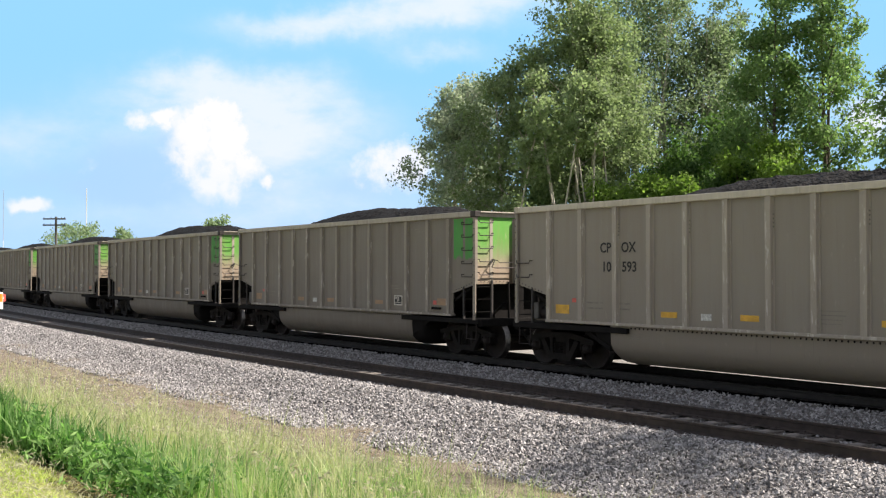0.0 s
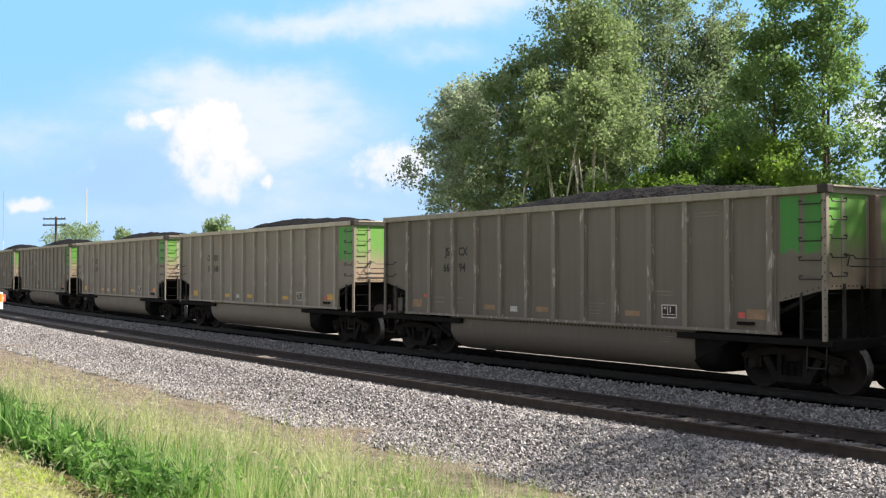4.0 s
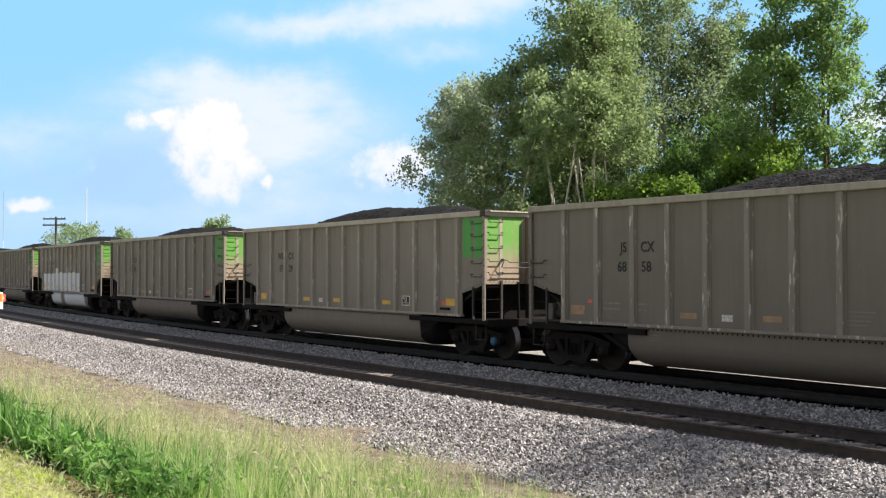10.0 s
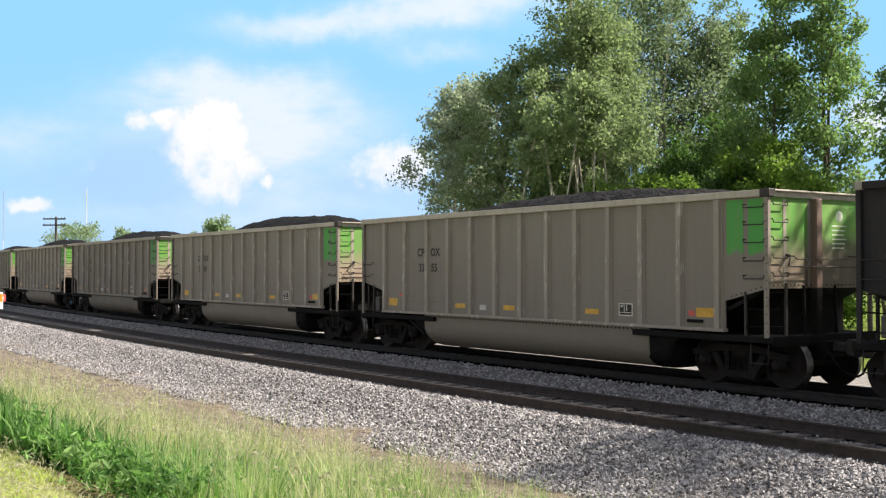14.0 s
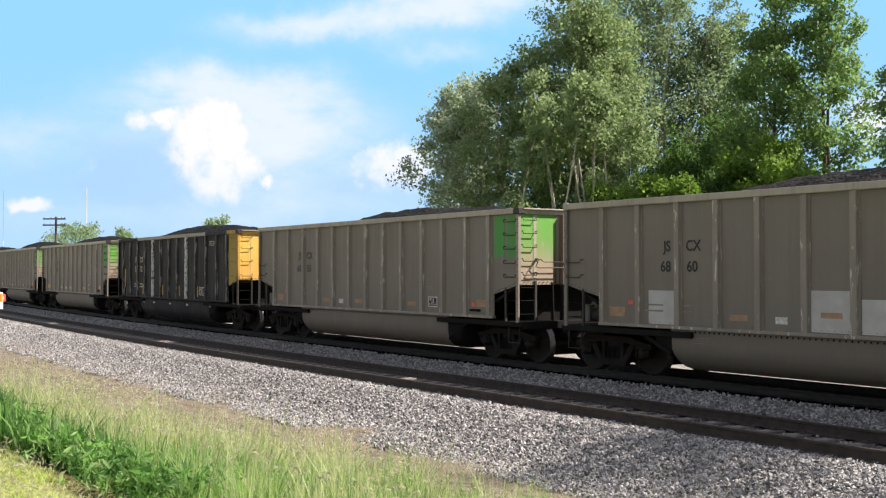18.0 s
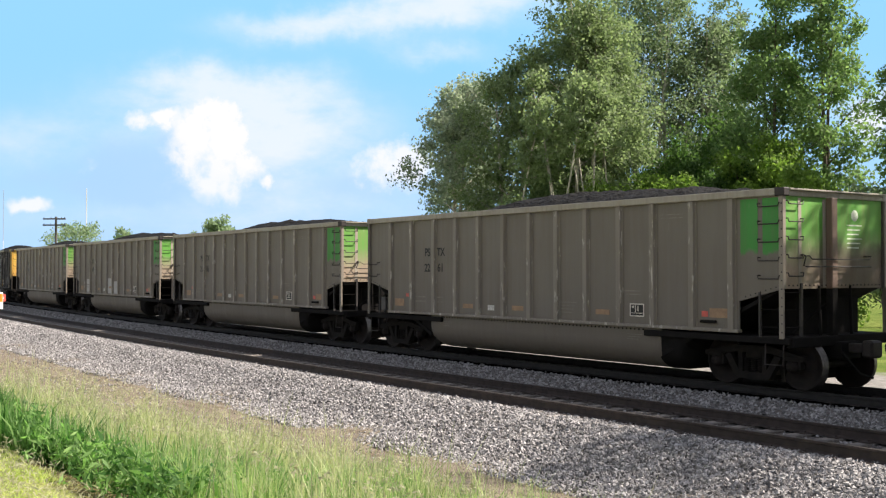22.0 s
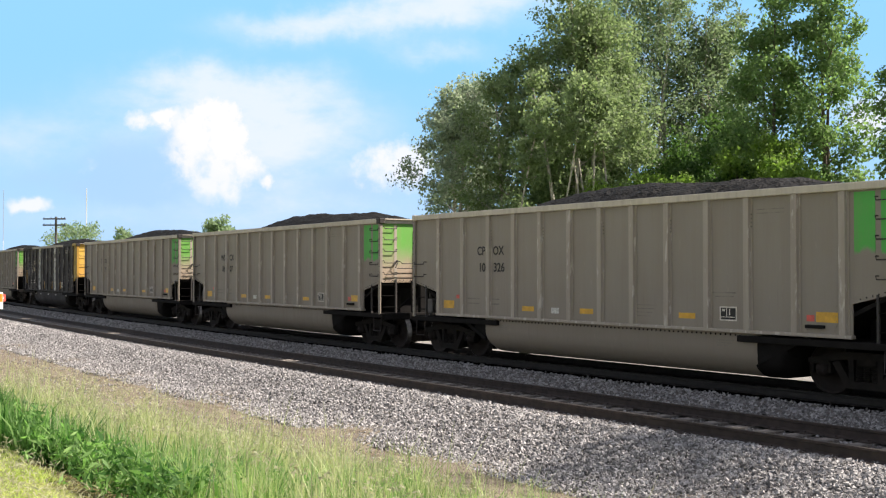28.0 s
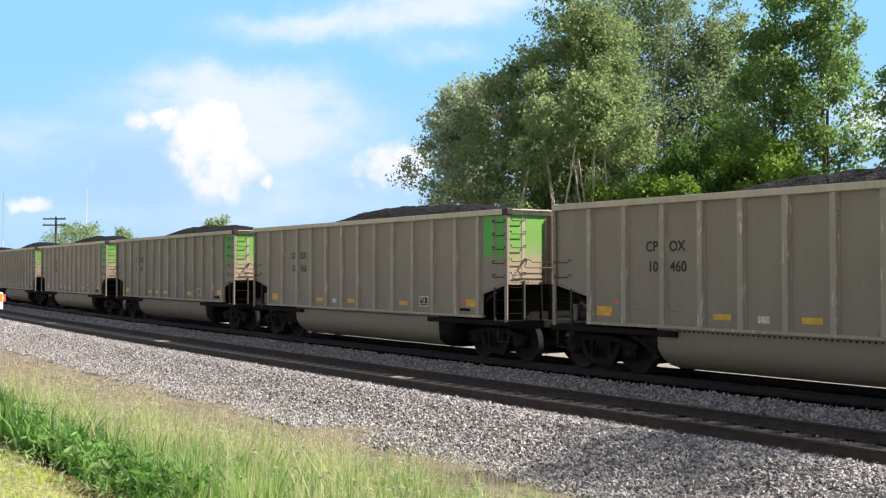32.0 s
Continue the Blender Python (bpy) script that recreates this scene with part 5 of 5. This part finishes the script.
    for i, (x, y, h, r, leaf, lab) in enumerate([
            (-39.8, 40.3, 7.2, 1.5, "leaf_bright", "bright green shrub under the trees"), (-38.6, 41.2, 7.6, 1.5, "leaf_bright", "bright green shrub under the trees"), (-36.2, 41.6, 7.3, 1.6, "leaf_bright", "bright green shrub under the trees"), (-34.9, 44.6, 8.4, 1.7, "leaf_bright", "rounded sunlit green bush"), (-37.4, 40.4, 6.9, 1.5, "leaf_bright", "bright green shrub under the trees"),
            (-33.5, 45.5, 9.4, 2.2, "leaf_bright", "rounded sunlit green bush"), (-36.2, 45.3, 7.8, 2.0, "leaf_shade", "thicket bush with shade put into its leaf colour"),
            (-31.0, 44.0, 7.2, 2.0, "leaf_bright", "rounded sunlit green bush"),
            (-47.5, 38.5, 4.6, 1.8, "leaf", "dark shaded bush in the thicket"), (-50.0, 38.6, 5.6, 1.6, "leaf", "green bush under the cottonwoods"),
            (-43.5, 40.5, 4.6, 1.8, "leaf", "dark shaded bush in the thicket"),
            (-41.0, 47.0, 8.6, 2.6, "leaf_shade", "thicket bush with shade put into its leaf colour"),
            (-27.0, 44.0, 6.4, 2.0, "leaf_grey", "thin pale green open bush"), (-29.8, 49.0, 8.6, 2.0, "leaf_grey", "thin pale green open bush"), (-44.3, 48.8, 11.0, 2.8, "leaf_shade", "dark shaded bush in the thicket")]):
        tree("bush", x, y, -0.45, h, r, 0.05, 40 + i, M[leaf], M["bark_dark"], lab, 80 if leaf != "leaf_grey" else 32, 0.165, 3, 26, 0.7)
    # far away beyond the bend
    tree("tree", -171.0, 53.0, -0.45, 10.0, 4.4, 0.25, 61, M["leaf_hazy"], M["bark_dark"], "distant spreading green tree", 17, 0.30, 3, 30, 1.0)
    tree("tree", -176.0, 63.5, -0.45, 9.5, 2.2, 0.4, 63, M["leaf_hazy"], M["bark_dark"], "distant thin tree beyond the train", 22, 0.36, 2, 16, 0.8)
    tree("tree", -140.5, 62.3, -0.45, 9.7, 3.0, 0.3, 65, M["leaf_hazy"], M["bark_dark"], "distant small tree above the train", 36, 0.32, 2, 20, 0.8)


build_trees()


def build_poles():
    t = new("utility_pole")
    t.location = (-142.5, 41.9, -0.9)
    part("pole", Shape().tube([(0, 0, 0), (0, 0, 10.3)], 0.2, 10, 0, 0.15), M["pole"], t)
    # arms square to the view of the line
    for z in (10.0, 9.2):
        arm = part("crossarm", Shape().box(-1.5, 1.5, -0.07, 0.07, z - 0.09, z + 0.09, c=0.01), M["pole"], t, "", pose(0, -0.22, 0, 0, 0, 52))
        for x in (-1.35, -0.45, 0.9, 1.35):
            part("insulator", Shape().lathe([(z + 0.09, 0.02), (z + 0.14, 0.05), (z + 0.2, 0.05), (z + 0.24, 0.0)], (x, 0, 0), 8, 0, "z"), M["iron"], arm)
    tagged(t, "wooden utility pole with two crossarms", "utility pole")
    for x, y, h, nm in ((-250.2, 80.4, 22.3, "white"), (-262.0, 63.6, 20.5, "grey"), (-330.0, 82.0, 27.0, "grey")):
        m = new("radio_mast")
        m.location = (x, y, -0.9)
        part("mast_base", Shape().tube([(0, 0, 0), (0, 0, h * 0.45)], 0.22 if nm == "white" else 0.09, 8, 0, 0.20 if nm == "white" else 0.08), M["mast"], m)
        k = 0.13 if nm == "white" else 0.07
        part("mast_tip", Shape().tube([(0, 0, h * 0.45), (0, 0, h)], k, 8, 0, k * 0.8), M["mast"] if nm == "white" else M["mast_tip"], m)
        tagged(m, "thin %s radio mast far beyond the train" % nm, "mast")
    s = new("warning_sign")
    s.matrix_basis = pose(-43.5, 10.68, -0.5, 0, 0, 90)
    part("post", Shape().box(-0.36, -0.30, -0.03, 0.03, -0.3, 2.1), M["mast"], s)
    part("board", Shape().box(-0.36, 0.13, -0.05, -0.03, 1.38, 2.02, c=0.008), M["sign_white"], s, "white board")
    part("stripe", Shape().box(-0.33, 0.11, -0.056, -0.051, 1.66, 1.96), M["sign_orange"], s, "orange field")
    part("reflector", Shape().box(0.10, 0.24, 0.02, 0.06, 1.66, 1.94, c=0.01), M["red"], s, "red reflector plate")
    part("bracket", Shape().box(-0.30, 0.16, -0.03, 0.03, 1.76, 1.84), M["mast"], s)
    tagged(s, "small orange and white sign beside the track", "sign")


M["sign_orange"] = simple("sign_orange", (0.85, 0.28, 0.02), 0.4, 0.0, 0.05)
M["mast_tip"] = simple("dull_mast_steel", (0.30, 0.33, 0.38), 0.5, 0.2, 0.05, 2.0)
M["sign_white"] = simple("sign_white", (0.8, 0.8, 0.78), 0.4, 0.0, 0.03)
build_poles()


# ---- grass ----
def blades(name, n, s0, s1, d0, d1, h0, h1, w, mat, label, seed, power=1.2, bend=0.5, fade=None, ys=0.0):
    """Upright bent blades; fade: the strip of d over which they thin out."""
    rng = np.random.default_rng(seed)
    s = s0 + (s1 - s0) * rng.random(n) ** power
    d = d0 + (d1 - d0) * rng.random(n)
    if fade:
        wav = 0.6 * np.sin(s * 0.7 + 1) + 0.5 * np.sin(s * 1.9)
        end = fade[1] + 0.4 * wav + np.clip((18.5 - s) * 0.55, 0, 2.4)
        keep = rng.random(n) < np.clip((end - d) / (fade[1] - fade[0]), 0.004, 1)
        s, d = s[keep], d[keep]
        n = len(s)
    clump = 0.75 + 0.35 * np.sin(s * 3.1 + d * 2.3) * np.sin(d * 4.1 - s)
    z = np.interp(d, [q[0] for q in PROFILE], [q[1] for q in PROFILE]) - 0.04
    a = s / RADIUS
    r = YC - d
    p = np.stack([-r * np.sin(a), YC - r * np.cos(a), z], 1)
    h = (h0 + (h1 - h0) * rng.random(n) ** 1.5) * clump
    az = rng.random(n) * 6.283
    side = np.stack([np.cos(az), np.sin(az), 0 * az], 1) * (w * (0.6 + 0.8 * rng.random(n)))[:, None]
    la = rng.random(n) * 6.283
    lean = np.stack([np.cos(la), np.sin(la), 0 * la], 1) * (h * bend * rng.random(n))[:, None]
    up = np.stack([0 * h, 0 * h, h], 1)
    q = np.stack([p - side, p + side, p + side * 0.8 + up * 0.55 + lean * 0.3, p - side * 0.8 + up * 0.55 + lean * 0.3,
                  p + side * 0.12 + up + lean, p - side * 0.12 + up + lean], 1)
    i = 6 * np.arange(n)[:, None]
    f = np.concatenate([i + np.array([[0, 1, 2, 3]]), i + np.array([[3, 2, 4, 5]])], 0)
    tagged(new(name, fast_mesh(name, q.reshape(-1, 3), f, mat)), label, "grass", "", "stuff")


def tufts(name, n, per, s1, d0, d1, h0, h1, w, mat, label, seed, s0=4, band=False):
    """Bunches of blades that lean out from one root; a band keeps its width and swings out near the camera."""
    rng = np.random.default_rng(seed)
    s = s0 + s1 * rng.random(n) ** 1.25
    if band:
        d = d0 + np.clip((12.6 - s) * 0.42, 0, 1.5) + (d1 - d0) * rng.random(n)
    else:
        d = d0 + (d1 + np.clip((18.5 - s) * 0.5, 0, 2.3) - d0) * rng.random(n) ** 1.2
    root = np.array([tuple(on_line(a, b, ground_z(b) - 0.03)) for a, b in zip(s, d)])
    tall = np.repeat(h0 + (h1 - h0) * rng.random(n) ** 1.6, per)
    m = n * per
    az = rng.random(m) * 6.283
    out = np.stack([np.cos(az), np.sin(az), 0 * az], 1)
    p = np.repeat(root, per, 0) + out * (0.10 * rng.random(m))[:, None]
    h = tall * (0.45 + 0.55 * rng.random(m))
    lean = out * (h * 0.62 * rng.random(m) ** 1.3)[:, None]
    sz = rng.random(m) * 6.283
    side = np.stack([np.cos(sz), np.sin(sz), 0 * sz], 1) * (w * (0.6 + 0.8 * rng.random(m)))[:, None]
    up = np.stack([0 * h, 0 * h, h], 1)
    q = np.stack([p - side, p + side, p + side * 0.8 + up * 0.6 + lean * 0.35, p - side * 0.8 + up * 0.6 + lean * 0.35,
                  p + side * 0.1 + up + lean, p - side * 0.1 + up + lean], 1)
    i = 6 * np.arange(m)[:, None]
    f = np.concatenate([i + np.array([[0, 1, 2, 3]]), i + np.array([[3, 2, 4, 5]])], 0)
    tagged(new(name, fast_mesh(name, q.reshape(-1, 3), f, mat)), label, "grass", "", "stuff")


def build_grass():
    blades("tall_grass", 52000, 3, 45, 3.6, 7.9, 0.14, 0.56, 0.0060, M["grass"], "tall unmown green grass on the bank", 1, 1.3, 0.38, (3.9, 4.6))
    tufts("grass_tufts", 620, 40, 40, 4.0, 4.4, 0.28, 0.70, 0.0062, M["grass"], "high loose tufts of light green grass", 11)
    tufts("near_tufts", 380, 40, 6.2, 3.5, 4.7, 0.40, 0.86, 0.0065, M["grass"], "tall bright green grass nearest the bank's top", 19)
    tufts("dry_tufts", 760, 36, 15, 4.2, 5.0, 0.26, 0.74, 0.005, M["pale_grass"], "straw-coloured tufts of thin dry grass", 12)
    blades("lawn_grass", 80000, 3, 24, 0.8, 3.12, 0.03, 0.13, 0.007, M["lawn"], "short mown yellow-green grass", 2, 1.1, 1.2)
    blades("lawn_grass", 60000, -9, 3.2, -6.0, 3.15, 0.03, 0.12, 0.007, M["lawn"], "short mown yellow-green grass", 22, 1.0, 1.2)
    blades("lawn_grass", 40000, 3.0, 24, -6.0, 0.85, 0.03, 0.12, 0.008, M["lawn"], "short mown yellow-green grass", 23, 1.2, 1.2)
    blades("tall_grass", 16000, -12, 3.2, 3.2, 8.0, 0.18, 0.70, 0.0065, M["grass"], "tall unmown green grass on the bank", 24, 1.0, 0.55, (3.9, 4.8))
    tufts("high_tufts", 150, 26, 22, 3.6, 4.3, 0.85, 1.25, 0.0045, M["pale_grass"], "tall pale grass stems standing over the rest", 15)
    blades("seed_stems", 13000, 4, 40, 3.4, 8.4, 0.45, 1.05, 0.0030, M["straw"], "pale dry seed stems among the grass", 3, 1.2, 0.3, (3.6, 4.4))
    blades("thin_grass", 36000, 3, 22, 4.6, 9.6, 0.08, 0.40, 0.0050, M["dry_grass"], "thin yellowing grass at the ballast edge", 6, 1.1, 0.8, (4.2, 5.2))
    rng = np.random.default_rng(8)

    def strewn(n, s1, d0, d1, z0, z1, ra, per, size, slim, s0=4):
        s = s0 + s1 * rng.random(n) ** 1.2
        d = d0 + (d1 - d0) * rng.random(n)
        c = np.array([tuple(on_line(a, b, ground_z(b) + z0 + (z1 - z0) * e)) for a, b, e in zip(s, d, rng.random(n))])
        return leaves(rng, c, ra * (0.6 + 0.8 * rng.random(n)), per, size, slim)
    tufts("weed_clumps", 1750, 20, 30, 3.02, 3.85, 0.24, 0.70, 0.0125, M["weed"], "dark green broad-bladed weeds along the mown edge", 17, 8.6, True)
    tufts("weed_clumps", 760, 18, 5.4, 3.5, 4.7, 0.28, 0.62, 0.010, M["weed"], "green weeds among the tall grass", 27, 6.2, True)
    co, f = strewn(1300, 34, 3.1, 3.9, 0.03, 0.45, 0.12, 12, 0.115, 0.12, 8.0)
    tagged(new("broadleaf_weeds", fast_mesh("broadleaf_weeds", co, f, M["weed"])), "dark green leafy weeds among the grass", "weeds", "", "stuff")
    co, f = strewn(900, 18, 4.0, 6.4, 0.38, 0.75, 0.06, 10, 0.040, 0.18)
    tagged(new("seed_heads", fast_mesh("seed_heads", co, f, M["straw"])), "feathery pale seed heads of the tall grass", "grass", "", "stuff")
    co, f = strewn(2600, 22, 0.9, 3.1, 0.0, 0.05, 0.20, 14, 0.06, 0.08)
    tagged(new("cut_straw", fast_mesh("cut_straw", co, f, M["straw"])), "dry clippings lying on the mown grass", "grass", "", "stuff")

    co, f = strewn(300, 30, 6.4, 9.4, 0.0, 0.02, 0.30, 30, 0.12, 0.04)
    tagged(new("dry_litter", fast_mesh("dry_litter", co, f, M["straw"])), "flattened dry grass lying on the bare dirt", "grass", "", "stuff")


M["pale_grass"] = leaf_material("pale_grass_blades", (0.38, 0.45, 0.20), (0.68, 0.70, 0.44), (1.1, 1.12, 0.85), 0.4, 0.9)
M["dry_grass"] = leaf_material("dry_grass_blades", (0.30, 0.33, 0.15), (0.52, 0.51, 0.30), (1.1, 1.15, 0.8), 0.5, 0.9)
M["lawn"] = leaf_material("lawn_blades", (0.38, 0.50, 0.13), (0.68, 0.74, 0.32), (1.2, 1.2, 0.7))
build_grass()
build_stones()
build_track("near_track", NEAR_D, "empty near track of rusty rails on wooden ties", -20, 150, 2)
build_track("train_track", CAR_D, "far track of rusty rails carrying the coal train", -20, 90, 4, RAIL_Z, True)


# ---- movement ----
# how far the train has run, in car lengths, second by second
RUN = [1.221, 1.8168, 2.4056, 2.9974, 3.5914, 4.1807, 4.7721, 5.3822, 5.9759, 6.5855, 7.1929, 7.8103, 8.433, 9.0435, 9.6622, 10.2761, 10.8817,
       11.4894, 12.1166, 12.7425, 13.3744, 14.0053, 14.6381, 15.2789, 15.9176, 16.5686, 17.2082, 17.8464, 18.4988, 19.1513, 19.8204, 20.4823, 21.1377]
# slack in the couplings: how far single cars stand off their even spacing, in metres
SLACK = {1: 0.06, 0: -0.06, -4: -0.06, -7: 0.15, -8: -0.08, -10: 0.09, -13: -0.14, -14: 0.22, -15: 0.09, -20: -0.05}


def run_at(t):
    i = min(31, int(t))
    h = t - i
    def slope(j):
        return (RUN[min(j + 1, 32)] - RUN[max(j - 1, 0)]) / (min(j + 1, 32) - max(j - 1, 0))
    return (2 * h ** 3 - 3 * h * h + 1) * RUN[i] + (h ** 3 - 2 * h * h + h) * slope(i) + (3 * h * h - 2 * h ** 3) * RUN[i + 1] + (h ** 3 - h * h) * slope(i + 1)


def car_pose(n, t):
    s = (n + run_at(t)) * CAR_L - BODY / 2 - SLACK.get(n, 0.0)
    p = on_line(s, CAR_D)
    return pose(p.x, p.y, 0, 0, 0, -math.degrees(s / RADIUS))


def motions():
    # the tall crowns rock a little in the wind and lean over near the end
    for t, seed in SWAYING:
        x, y, z = t.location
        rows = []
        for k in range(0, 33, 2):
            gust = 0.16 * math.sin(k * 0.55 + seed) + 0.10 * math.sin(k * 1.3 + 2 * seed) - 0.30 * min(1.0, max(0.0, (k - 26) / 4))
            rows.append((k, pose(x, y, z, 0.5 * gust, 0.8 * gust, 0)))
        walk(t, rows)
    for n, car, marks, style in CARS:
        walk(car, [(t, car_pose(n, t)) for t in range(33)])
        wheels = [w for tr in car.children if tr.name.startswith("truck") for w in tr.children if w.name.startswith("wheelset")]
        ts = [i / 15 for i in range(481) if -12 < (n + run_at(i / 15)) * CAR_L < 62]
        if not ts:
            continue
        ts = sorted(set([0.0] + ts + [32.0]))
        for w in wheels:
            x = w.matrix_basis.translation.x
            rows = []
            for t in ts:
                tt = min(max(t, ts[1] if len(ts) > 2 else 0), ts[-2] if len(ts) > 2 else 32)
                rows.append((t, pose(x, 0, 0.466) @ Matrix.Rotation(-(run_at(tt) * CAR_L / 0.466) % (2 * math.pi), 4, "Y")))
            walk(w, rows)


motions()
